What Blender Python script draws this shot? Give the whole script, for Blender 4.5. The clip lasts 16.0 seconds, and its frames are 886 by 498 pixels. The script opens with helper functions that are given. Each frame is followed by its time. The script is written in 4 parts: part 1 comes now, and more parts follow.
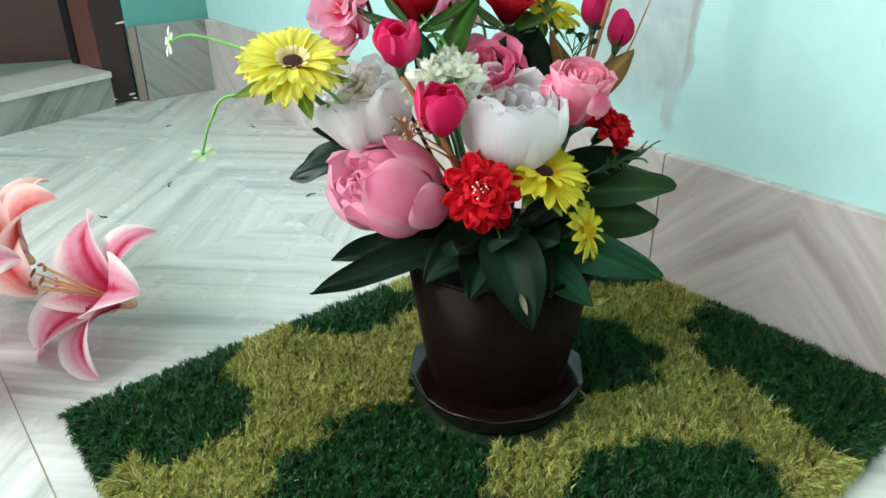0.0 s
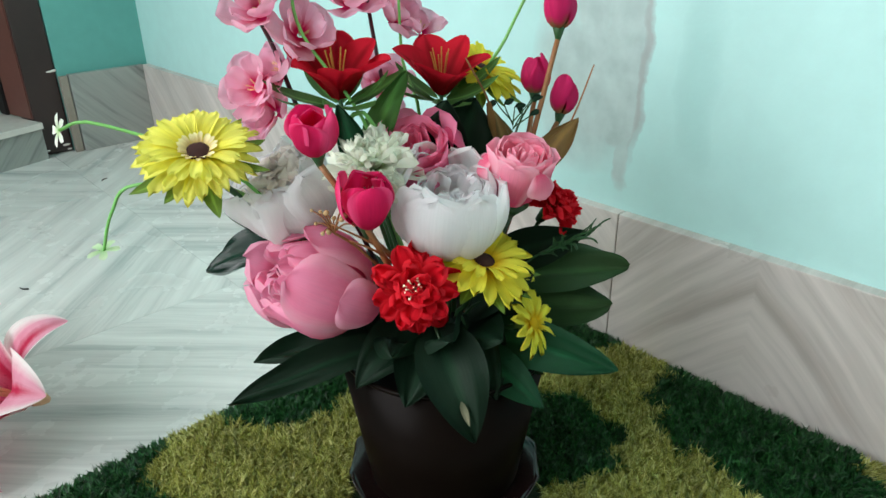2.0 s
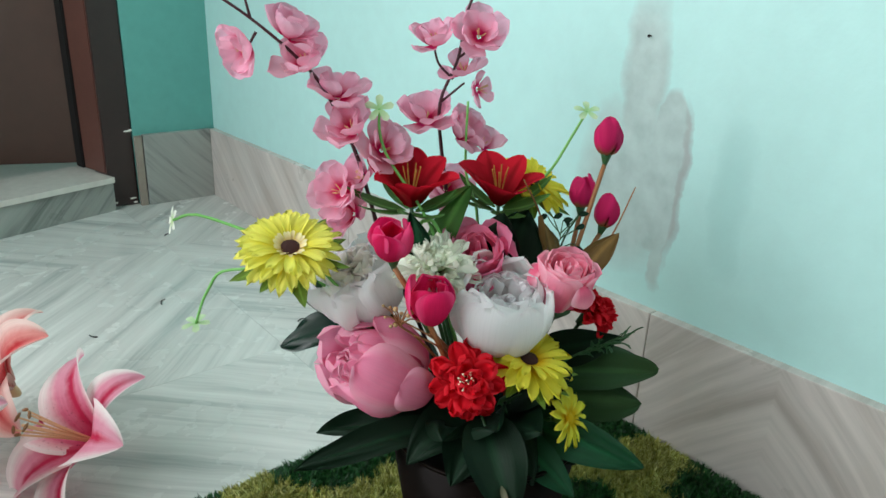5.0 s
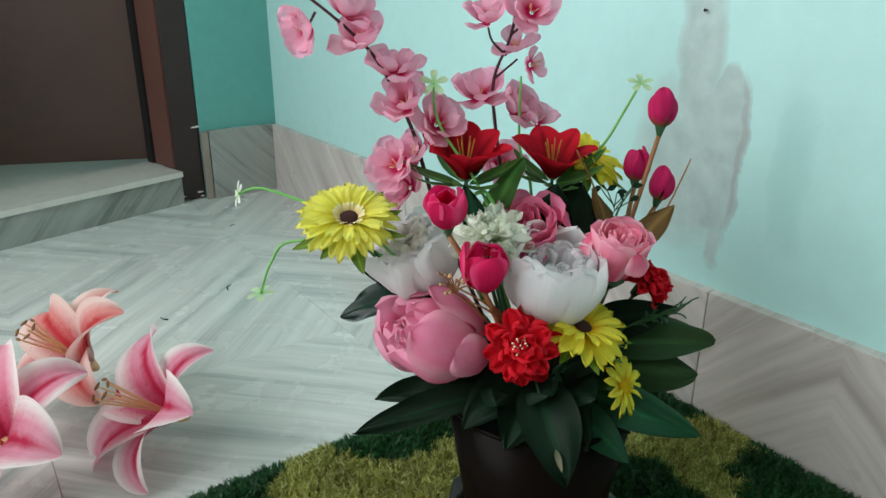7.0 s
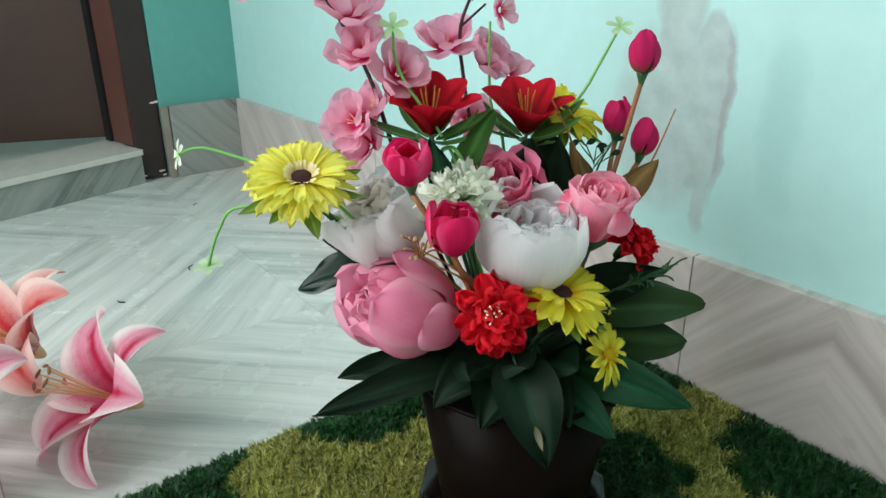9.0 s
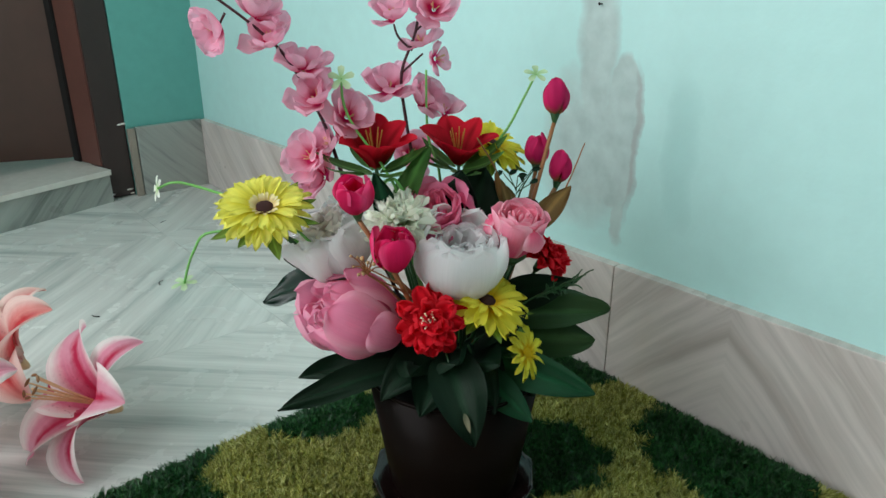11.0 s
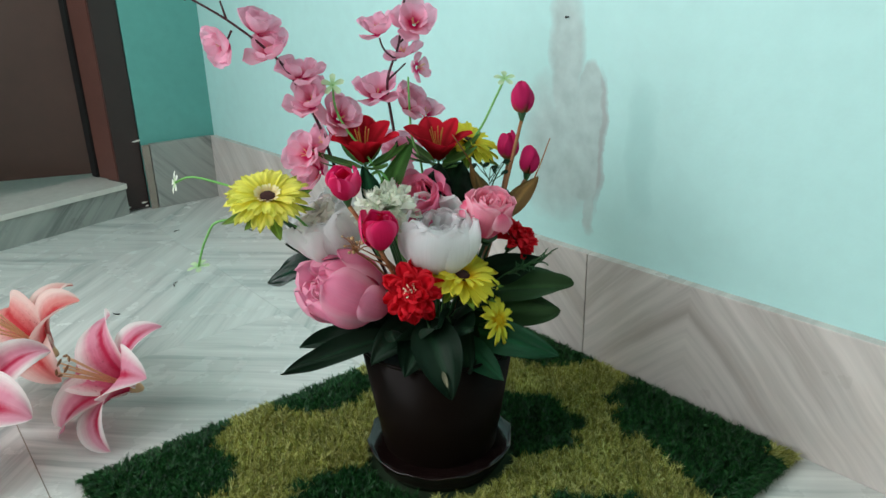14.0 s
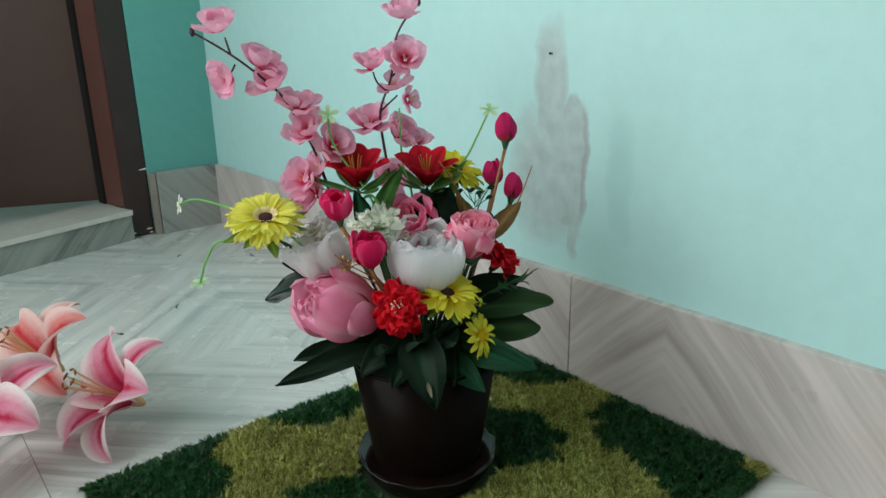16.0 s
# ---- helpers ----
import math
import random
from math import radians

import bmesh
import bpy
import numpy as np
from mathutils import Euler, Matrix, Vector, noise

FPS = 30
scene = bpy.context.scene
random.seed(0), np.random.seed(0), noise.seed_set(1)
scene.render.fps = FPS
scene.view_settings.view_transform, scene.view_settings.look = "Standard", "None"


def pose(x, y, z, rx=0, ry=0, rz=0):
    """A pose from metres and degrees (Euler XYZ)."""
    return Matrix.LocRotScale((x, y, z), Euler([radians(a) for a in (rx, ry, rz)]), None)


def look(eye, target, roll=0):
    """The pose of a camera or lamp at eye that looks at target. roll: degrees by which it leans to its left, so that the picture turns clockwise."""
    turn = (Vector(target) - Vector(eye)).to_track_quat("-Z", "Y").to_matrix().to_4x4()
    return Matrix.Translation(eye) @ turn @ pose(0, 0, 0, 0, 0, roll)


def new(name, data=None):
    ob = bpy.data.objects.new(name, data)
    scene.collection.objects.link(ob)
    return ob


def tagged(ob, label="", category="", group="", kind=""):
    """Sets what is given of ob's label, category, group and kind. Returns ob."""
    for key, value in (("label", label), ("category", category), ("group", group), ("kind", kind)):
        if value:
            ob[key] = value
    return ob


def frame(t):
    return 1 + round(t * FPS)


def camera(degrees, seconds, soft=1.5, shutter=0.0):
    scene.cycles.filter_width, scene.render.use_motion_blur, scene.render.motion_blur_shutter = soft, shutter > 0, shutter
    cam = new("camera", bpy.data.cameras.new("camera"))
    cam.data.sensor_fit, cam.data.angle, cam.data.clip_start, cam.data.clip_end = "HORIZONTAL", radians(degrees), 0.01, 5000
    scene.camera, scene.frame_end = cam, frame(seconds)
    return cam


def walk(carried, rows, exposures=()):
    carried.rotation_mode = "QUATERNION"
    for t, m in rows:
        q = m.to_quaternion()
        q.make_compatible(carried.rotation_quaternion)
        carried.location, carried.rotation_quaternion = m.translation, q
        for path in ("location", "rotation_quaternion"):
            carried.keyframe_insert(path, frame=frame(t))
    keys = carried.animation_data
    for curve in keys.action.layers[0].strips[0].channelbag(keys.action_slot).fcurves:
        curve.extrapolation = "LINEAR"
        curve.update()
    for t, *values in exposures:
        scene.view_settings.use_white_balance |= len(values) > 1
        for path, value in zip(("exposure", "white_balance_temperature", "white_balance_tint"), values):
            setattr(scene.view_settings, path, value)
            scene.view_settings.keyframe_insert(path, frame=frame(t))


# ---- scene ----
cam = camera(63.5, 16.0)
PATH = [
    (0, (0.114, 0.212, 0.425), (1.244, 1.587, -0.486), -0.1),
    (0.5, (0.135, 0.221, 0.428), (1.298, 1.584, -0.461), -0.4),
    (1, (0.144, 0.222, 0.45), (1.33, 1.622, -0.347), -2.2),
    (1.5, (0.16, 0.226, 0.444), (1.393, 1.569, -0.379), -1.7),
    (2, (0.177, 0.249, 0.449), (1.394, 1.583, -0.41), -0.7),
    (2.5, (0.183, 0.257, 0.45), (1.429, 1.591, -0.366), 0.8),
    (3, (0.179, 0.259, 0.444), (1.379, 1.636, -0.37), 0.9),
    (3.5, (0.178, 0.274, 0.439), (1.369, 1.672, -0.354), 2.4),
    (4, (0.179, 0.269, 0.466), (1.377, 1.637, -0.366), 0.4),
    (4.5, (0.137, 0.243, 0.503), (1.368, 1.631, -0.244), 2.1),
    (7, (0.118, 0.208, 0.485), (1.19, 1.739, -0.227), 0.4),
    (7.5, (0.13, 0.211, 0.467), (1.174, 1.737, -0.294), 0.2),
    (8, (0.139, 0.207, 0.463), (1.191, 1.701, -0.35), -1.2),
    (8.5, (0.142, 0.216, 0.462), (1.195, 1.726, -0.321), -1.5),
    (9, (0.151, 0.237, 0.453), (1.258, 1.719, -0.306), -0.3),
    (11.5, (0.109, 0.145, 0.511), (1.308, 1.571, -0.216), -0.4),
    (12, (0.104, 0.137, 0.521), (1.32, 1.577, -0.149), -1.0),
    (12.5, (0.088, 0.103, 0.505), (1.308, 1.532, -0.178), -0.5),
    (13, (0.075, 0.089, 0.481), (1.205, 1.542, -0.3), -1.0),
    (13.5, (0.081, 0.083, 0.487), (1.234, 1.54, -0.253), -1.4),
    (14, (0.077, 0.068, 0.493), (1.256, 1.529, -0.195), -1.4),
    (14.5, (0.068, 0.045, 0.497), (1.288, 1.502, -0.125), -1.0),
    (15, (0.061, 0.026, 0.499), (1.261, 1.508, -0.102), -1.6),
    (15.5, (0.057, 0.017, 0.499), (1.238, 1.521, -0.088), -1.5),
    (16, (0.06, 0.021, 0.496), (1.253, 1.508, -0.108), -1.1),
]
walk(cam, [(t, look(eye, target, roll)) for t, eye, target, roll in PATH],
     [(0, 0.44), (2.0, 0.25), (4.0, 0.24), (4.6, 0.06), (7.0, -0.12), (8.5, 0.15), (12.3, -0.29), (13.1, 0.12), (14.4, -0.2), (16, -0.3)])

# ---- world and light ----
WALL_X, CORNER_Y = 0.80, 1.826            # right wall and the short wall beside the door
DOOR_O = Vector((0.525, 1.838, 0))        # foot of the door post; the door wall runs off from here
DOOR_U, DOOR_N = Vector((-0.9587, -0.2845, 0)), Vector((-0.2845, 0.9587, 0))
EAST = Matrix.Translation((0.763, 1.822, 0)) @ Matrix.Rotation(radians(1.5), 4, "Z") @ Matrix.Translation((-WALL_X, -1.822, 0))  # the right wall stands slightly out of square
CEIL = 2.7

world = bpy.data.worlds.new("sky")
scene.world = world
world.use_nodes = True
sky = world.node_tree.nodes.new("ShaderNodeTexSky")
sky.sky_type, sky.sun_disc = "NISHITA", False
sky.sun_elevation, sky.sun_rotation = radians(40), radians(200)
back = world.node_tree.nodes["Background"]
back.inputs["Strength"].default_value = 0.12
world.node_tree.links.new(sky.outputs[0], back.inputs["Color"])


def window_lamp(name, place, aim, w, h, watts, tint):
    lamp = bpy.data.lights.new(name, "AREA")
    lamp.shape, lamp.size, lamp.size_y, lamp.energy, lamp.color = "RECTANGLE", w, h, watts, tint
    ob = new(name, lamp)
    ob.matrix_world = look(place, aim)
    return ob


WEST = -1.3
WIN_Y0, WIN_Y1, WIN_LO, WIN_HI = 0.0, 1.28, 0.45, 2.2
WIN_U0, WIN_U1 = 0.95, 1.75              # the second window, in the door wall
mid = Vector((WEST - 0.03, (WIN_Y0 + WIN_Y1) / 2, (WIN_LO + WIN_HI) / 2))
window_lamp("window_light", mid, mid + Vector((1, 0, 0)), WIN_Y1 - WIN_Y0 - 0.1, WIN_HI - WIN_LO - 0.1, 26.5, (0.955, 0.955, 0.965))
mid = DOOR_O + DOOR_U * (WIN_U0 + WIN_U1) / 2 + DOOR_N * 0.02 + Vector((0, 0, 1.35))
window_lamp("side_window_light", mid, mid - DOOR_N, WIN_U1 - WIN_U0 - 0.1, 1.2, 27, (0.955, 0.955, 0.965))
place = DOOR_O + DOOR_N * 0.9 + DOOR_U * 0.7 + Vector((0, 0, 2.5))
window_lamp("next_room_lamp", place, place - Vector((0, 0, 1)), 0.4, 0.4, 5, (1.0, 0.97, 0.9))


# ---- materials ----
def lin(r, g, b):
    return tuple((c / 255 / 12.92 if c < 10 else ((c / 255 + 0.055) / 1.055) ** 2.4) for c in (r, g, b)) + (1,)


class Nodes:
    """Short-hand for building a node material."""

    def __init__(self, name, rough=0.5, metal=0.0):
        self.m = bpy.data.materials.new(name)
        self.m.use_nodes = True
        self.t = self.m.node_tree
        self.p = self.t.nodes["Principled BSDF"]
        self.out = self.t.nodes["Material Output"]
        self.p.inputs["Roughness"].default_value = rough
        self.p.inputs["Metallic"].default_value = metal

    def n(self, kind, **values):
        node = self.t.nodes.new("ShaderNode" + kind)
        for k, v in values.items():
            node.inputs[k.replace("_", " ")].default_value = v
        return node

    def link(self, a, b):
        self.t.links.new(a, b)

    def noise(self, scale, detail=3.0, vector=None, rough=0.55):
        node = self.n("TexNoise", Scale=scale, Detail=detail, Roughness=rough)
        if vector is None:
            vector = self.n("TexCoord").outputs["Object"]
        self.link(vector, node.inputs["Vector"])
        return node.outputs["Fac"]

    def ramp(self, fac, stops):
        node = self.t.nodes.new("ShaderNodeValToRGB")
        el = node.color_ramp.elements
        while len(el) < len(stops):
            el.new(0.5)
        for e, (pos, col) in zip(el, stops):
            e.position, e.color = pos, col
        self.link(fac, node.inputs["Fac"])
        return node.outputs["Color"]

    def mix(self, fac, a, b, mode="MIX"):
        node = self.t.nodes.new("ShaderNodeMix")
        node.data_type, node.blend_type = "RGBA", mode
        for v, key in ((fac, 0), (a, 6), (b, 7)):
            if hasattr(v, "is_linked"):
                self.link(v, node.inputs[key])
            else:
                node.inputs[key].default_value = v
        return node.outputs[2]

    def math(self, op, a, b=0.0):
        node = self.t.nodes.new("ShaderNodeMath")
        node.operation = op
        for v, i in ((a, 0), (b, 1)):
            if hasattr(v, "is_linked"):
                self.link(v, node.inputs[i])
            else:
                node.inputs[i].default_value = v
        return node.outputs[0]

    def colour(self, c):
        self.link(c, self.p.inputs["Base Color"])

    def bump(self, height, strength=0.2, dist=0.002):
        node = self.n("Bump", Strength=strength, Distance=dist)
        self.link(height, node.inputs["Height"])
        self.link(node.outputs[0], self.p.inputs["Normal"])

    def translucent(self, colour, amount):
        tr, mx = self.n("BsdfTranslucent"), self.n("MixShader", Fac=amount)
        self.link(colour, tr.inputs["Color"])
        self.link(self.p.outputs[0], mx.inputs[1])
        self.link(tr.outputs[0], mx.inputs[2])
        self.link(mx.outputs[0], self.out.inputs["Surface"])


def dim(c, k):
    return (c[0] * k, c[1] * k, c[2] * k, 1)


def plain(name, c, rough=0.5, vary=0.25, scale=60, bump=0.1, metal=0.0, spec=0.5):
    k = Nodes(name, rough, metal)
    k.p.inputs["Specular IOR Level"].default_value = spec
    big, fine = k.noise(scale * 0.2), k.noise(scale * 3, 5)
    base = k.ramp(big, [(0.3, dim(c, 1 - vary)), (0.7, dim(c, 1 + vary * 0.6))])
    k.colour(k.mix(0.25, base, k.ramp(fine, [(0.3, dim(c, 0.75)), (0.7, dim(c, 1.15))])))
    k.bump(fine, bump, 0.0006)
    return k.m


def petal_mat(name, base, tip, edge=None, rib=None, rough=0.6, trans=0.3, spots=None, veiny=0.22, margin=(0.26, 0.44), span=(0.08, 0.85)):
    """Fabric petal: colour runs from base to tip, with an edge tint, a midrib and fine veins."""
    k = Nodes(name, rough)
    k.p.inputs["Specular IOR Level"].default_value = 0.3 if rough < 0.5 else 0.2
    uv = k.n("UVMap").outputs[0]
    sep = k.n("SeparateXYZ")
    k.link(uv, sep.inputs[0])
    u, v = sep.outputs[0], sep.outputs[1]
    soft = k.math("ADD", v, k.math("MULTIPLY", k.math("SUBTRACT", k.noise(90, 3), 0.5), 0.35))
    col = k.ramp(soft, [(span[0], base), (span[1], tip)])
    off = k.math("ABSOLUTE", k.math("SUBTRACT", u, 0.5))
    offn = k.math("ADD", off, k.math("MULTIPLY", k.math("SUBTRACT", k.noise(160, 3), 0.5), 0.08))
    if edge:
        col = k.mix(k.ramp(offn, [(margin[0], (0, 0, 0, 1)), (margin[1], (1, 1, 1, 1))]), col, edge)
    if rib:
        fade = k.math("MULTIPLY", k.ramp(offn, [(0.02, (1, 1, 1, 1)), (0.12, (0, 0, 0, 1))]), k.ramp(v, [(0.7, (1, 1, 1, 1)), (1.0, (0, 0, 0, 1))]))
        col = k.mix(fade, col, rib)
    if spots:
        dots = k.ramp(k.noise(420, 1), [(0.66, (0, 0, 0, 1)), (0.7, (1, 1, 1, 1))])
        col = k.mix(k.math("MULTIPLY", dots, k.ramp(v, [(0.2, (0.9, 0.9, 0.9, 1)), (0.6, (0, 0, 0, 1))])), col, spots)
    stretch = k.n("Mapping")
    stretch.inputs["Scale"].default_value = (38, 2.5, 1)
    k.link(uv, stretch.inputs[0])
    veins = k.noise(1.0, 4, stretch.outputs[0])
    col = k.mix(veiny, col, k.mix(1.0, col, k.ramp(veins, [(0.3, (0.66, 0.66, 0.66, 1)), (0.65, (1.12, 1.12, 1.12, 1))]), "MULTIPLY"))
    rnd = k.n("ObjectInfo").outputs["Random"]
    col = k.mix(1.0, col, k.ramp(rnd, [(0, (0.92, 0.92, 0.92, 1)), (1, (1.08, 1.08, 1.08, 1))]), "MULTIPLY")
    k.colour(col)
    k.bump(veins, 0.3, 0.001)
    k.translucent(col, trans)
    return k.m


def wall_paint():
    k = Nodes("aqua_wall_paint", 0.55)
    co = k.n("TexCoord").outputs["Object"]
    c = lin(186, 230, 226)
    col = k.ramp(k.noise(1.3, 4, co), [(0.3, dim(c, 0.93)), (0.7, dim(c, 1.03))])
    col = k.mix(0.3, col, k.ramp(k.noise(35, 5, co), [(0.35, dim(c, 0.93)), (0.65, dim(c, 1.05))]))
    # grey damp stain, and the bouquet's soft cast shadow painted beside it on the right wall
    sep = k.n("SeparateXYZ")
    k.link(co, sep.inputs[0])
    wob = k.math("MULTIPLY", k.math("SUBTRACT", k.noise(16, 5, co), 0.5), 0.035)
    wob2 = k.math("MULTIPLY", k.math("SUBTRACT", k.noise(11, 4, co), 0.5), 0.07)

    def blob(y, z, ry, rz, inner, outer, on_x):
        dy = k.math("DIVIDE", k.math("ADD", k.math("SUBTRACT", sep.outputs[1], y), wob), ry)
        dz = k.math("DIVIDE", k.math("ADD", k.math("SUBTRACT", sep.outputs[2], z), wob2), rz)
        d = k.math("ADD", k.math("POWER", k.math("ABSOLUTE", dy), 3.0), k.math("POWER", k.math("ABSOLUTE", dz), 3.0))
        near = k.math("LESS_THAN", k.math("ABSOLUTE", k.math("SUBTRACT", sep.outputs[0], on_x)), 0.01)
        return k.math("MULTIPLY", k.ramp(d, [(inner, (1, 1, 1, 1)), (outer, (0, 0, 0, 1))]), near)

    stain = k.math("MAXIMUM", blob(0.700, 0.290, 0.074, 0.105, 0.1, 1.0, WALL_X), blob(0.694, 0.395, 0.030, 0.110, 0.2, 1.0, WALL_X))
    stain = k.math("MAXIMUM", stain, blob(0.655, 0.315, 0.024, 0.098, 0.7, 1.0, WALL_X))
    stain = k.math("MAXIMUM", stain, k.math("MULTIPLY", blob(0.645, 0.225, 0.010, 0.05, 0.3, 1.0, WALL_X), 0.9))
    rim = k.math("MULTIPLY", blob(0.634, 0.300, 0.006, 0.10, 0.1, 1.0, WALL_X), 0.4)
    grey = k.ramp(k.noise(40, 6, co), [(0.3, lin(160, 170, 168)), (0.7, lin(188, 200, 197))])
    col = k.mix(k.math("MULTIPLY", stain, 0.7), col, grey)
    col = k.mix(rim, col, lin(150, 140, 142))
    # soft shadow of the bouquet, put into the wall colour as a darker aqua blob
    bouquet_shadow = k.math("MULTIPLY", blob(0.575, 0.31, 0.022, 0.09, 0.0, 1.0, WALL_X), 0.35)
    col = k.mix(bouquet_shadow, col, lin(150, 200, 196))
    k.colour(col)
    k.bump(k.math("ADD", k.noise(180, 4, co), k.math("MULTIPLY", k.noise(14, 3, co), 1.5)), 0.12, 0.002)
    return k.m


def marble(name, light, dark, x0, y0, px, py, axes=(0, 1), rough=0.22, warm=None, density=20, fine_mix=0.35, turn=None, wander=0.05):
    """Vein-cut slabs laid so that the slanting veins mirror at each joint."""
    k = Nodes(name, rough)
    co = k.n("TexCoord").outputs["Object"]
    wobble = k.n("TexNoise", Scale=3.0, Detail=3.0)
    k.link(co, wobble.inputs["Vector"])
    sep = k.n("SeparateXYZ")
    k.link(co, sep.inputs[0])
    a = k.math("PINGPONG", k.math("SUBTRACT", sep.outputs[axes[0]], x0), px)
    b = k.math("PINGPONG", k.math("SUBTRACT", sep.outputs[axes[1]], y0), py) if py else sep.outputs[axes[1]]
    if turn:
        # the veins form a V at the joint and turn back once further on
        a = k.math("ABSOLUTE", k.math("SUBTRACT", sep.outputs[axes[0]], x0))
        a = k.math("SUBTRACT", a, k.math("MULTIPLY", k.math("MAXIMUM", k.math("SUBTRACT", turn, sep.outputs[axes[0]]), 0.0), 2.0))
        b = k.math("MULTIPLY", sep.outputs[axes[1]], -1.0)
    across = k.math("ADD", k.math("ADD", a, b), k.math("MULTIPLY", wobble.outputs["Fac"], wander))
    along = k.math("SUBTRACT", a, b)
    rnd = k.n("ObjectInfo").outputs["Random"]
    vec = k.n("CombineXYZ")
    k.link(k.math("MULTIPLY", across, density), vec.inputs[0])
    k.link(k.math("MULTIPLY", along, 1.2), vec.inputs[1])
    k.link(k.math("MULTIPLY", rnd, 1.2), vec.inputs[2])
    veins = k.noise(1.0, 6, vec.outputs[0], 0.65)
    col = k.ramp(veins, [(0.32, dark), (0.47, dim(light, 0.86)), (0.62, light)])
    vec2 = k.n("CombineXYZ")
    k.link(k.math("MULTIPLY", across, density * 3), vec2.inputs[0])
    k.link(k.math("MULTIPLY", along, 2.0), vec2.inputs[1])
    fine = k.noise(1.0, 3, vec2.outputs[0], 0.6)
    col = k.mix(fine_mix, col, k.mix(1.0, col, k.ramp(fine, [(0.3, (0.7, 0.72, 0.72, 1)), (0.6, (1.05, 1.05, 1.05, 1))]), "MULTIPLY"))
    if warm:
        col = k.mix(k.ramp(k.noise(4, 4, co), [(0.5, (0, 0, 0, 1)), (0.75, (0.5, 0.5, 0.5, 1))]), col, warm)
    dust = k.noise(11, 5, co)
    col = k.mix(k.ramp(dust, [(0.55, (0, 0, 0, 1)), (0.8, (0.25, 0.25, 0.25, 1))]), col, dim(light, 0.7))
    k.colour(col)
    k.link(k.ramp(dust, [(0.3, (rough * 0.8,) * 3 + (1,)), (0.8, (rough * 1.9,) * 3 + (1,))]), k.p.inputs["Roughness"])
    k.bump(fine, 0.05, 0.0004)
    return k.m


def grass_mat(name, dark, light, tint):
    k = Nodes(name, 0.45)
    rnd = k.n("NewGeometry").outputs["Random Per Island"]
    col = k.ramp(rnd, [(0.0, dark), (0.6, light), (1.0, tint)])
    big = k.noise(22, 3)
    col = k.mix(1.0, col, k.ramp(big, [(0.3, (0.75, 0.75, 0.75, 1)), (0.7, (1.15, 1.15, 1.15, 1))]), "MULTIPLY")
    k.colour(col)
    k.translucent(col, 0.3)
    return k.m


def leaf_mat(name, c, rough=0.35, rib=None):
    return petal_mat(name, dim(c, 0.8), c, edge=dim(c, 0.85), rib=rib or dim(c, 1.7), rough=rough, trans=0.12)


PAINT = wall_paint()
PALE_PAINT = plain("off_white_wall_paint", lin(196, 188, 176), 0.7, 0.06, 8)
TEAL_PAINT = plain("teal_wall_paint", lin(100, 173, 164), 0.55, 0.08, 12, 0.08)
CEILING_PAINT = plain("white_ceiling_paint", lin(225, 230, 228), 0.8, 0.05, 8)
FLOOR_MARBLE = marble("white_vein_cut_marble", lin(224, 225, 220), lin(170, 176, 173), 0.54, 1.06, 0.40, 0.475, fine_mix=0.3, density=26, rough=0.2)
SKIRT_MARBLE = marble("grey_pink_marble", lin(214, 207, 201), lin(176, 167, 160), 0.637, 0.0, 0.19, 0, axes=(1, 2), rough=0.3, warm=lin(196, 176, 160), density=22, fine_mix=0.45, turn=0.485, wander=0.075)
STEP_MARBLE = marble("grey_green_marble", lin(168, 173, 167), lin(106, 113, 109), 0.1, 0.0, 3.0, 0, axes=(0, 2), rough=0.3, density=24)
WHITE_MARBLE = plain("white_marble_sill", lin(225, 222, 214), 0.25, 0.08, 20)
PALE_GROUT = plain("pale_floor_grout", lin(190, 188, 180), 0.8, 0.1, 40)
GROUT = plain("dirty_grout", lin(150, 142, 130), 0.9, 0.2, 60)
POST_WOOD = plain("dark_painted_wood", lin(52, 38, 36), 0.45, 0.3, 40, 0.2)
REVEAL_WOOD = plain("red_brown_wood", lin(108, 70, 62), 0.45, 0.2, 30, 0.2)
DOOR_WOOD = plain("brown_flush_door", lin(80, 56, 47), 0.4, 0.25, 10, 0.15)
BLACK = plain("black_gap", lin(20, 17, 17), 0.8, 0.2, 30)
POT_BROWN = plain("dark_brown_plastic", lin(19, 13, 10), 0.34, 0.15, 40, 0.03, spec=0.05)
SAUCER_BROWN = plain("dark_brown_saucer_plastic", lin(30, 19, 18), 0.12, 0.15, 40, 0.03)
BACKING = plain("green_rug_backing", lin(28, 50, 24), 0.9, 0.3, 60)
FOAM = plain("dark_floral_foam", lin(24, 34, 24), 0.95, 0.3, 200, 0.5)
GRASS_DARK = grass_mat("dark_green_pile", lin(8, 40, 16), lin(20, 80, 32), lin(60, 120, 60))
GRASS_LIGHT = grass_mat("lime_pile", lin(112, 116, 42), lin(178, 180, 90), lin(224, 222, 150))
STEM_GREEN = plain("green_stem_plastic", lin(40, 84, 44), 0.4, 0.2, 200)
STEM_LIME = plain("pale_green_plastic", lin(120, 190, 96), 0.4, 0.15, 200)
STEM_BROWN = plain("tan_stem_plastic", lin(150, 98, 58), 0.5, 0.2, 200)
STEM_TWIG = plain("dark_purple_twig", lin(70, 30, 40), 0.5, 0.25, 200)
YELLOW = petal_mat("yellow_petal", lin(240, 226, 52), lin(249, 245, 120), rough=0.7, trans=0.4)
YELLOW_DEEP = petal_mat("golden_petal", lin(238, 196, 30), lin(250, 238, 84), rough=0.7, trans=0.4, span=(0.2, 0.55))
ORANGE_BLUSH = petal_mat("orange_tinged_petal", lin(246, 214, 90), lin(240, 176, 92), rough=0.7, trans=0.4)
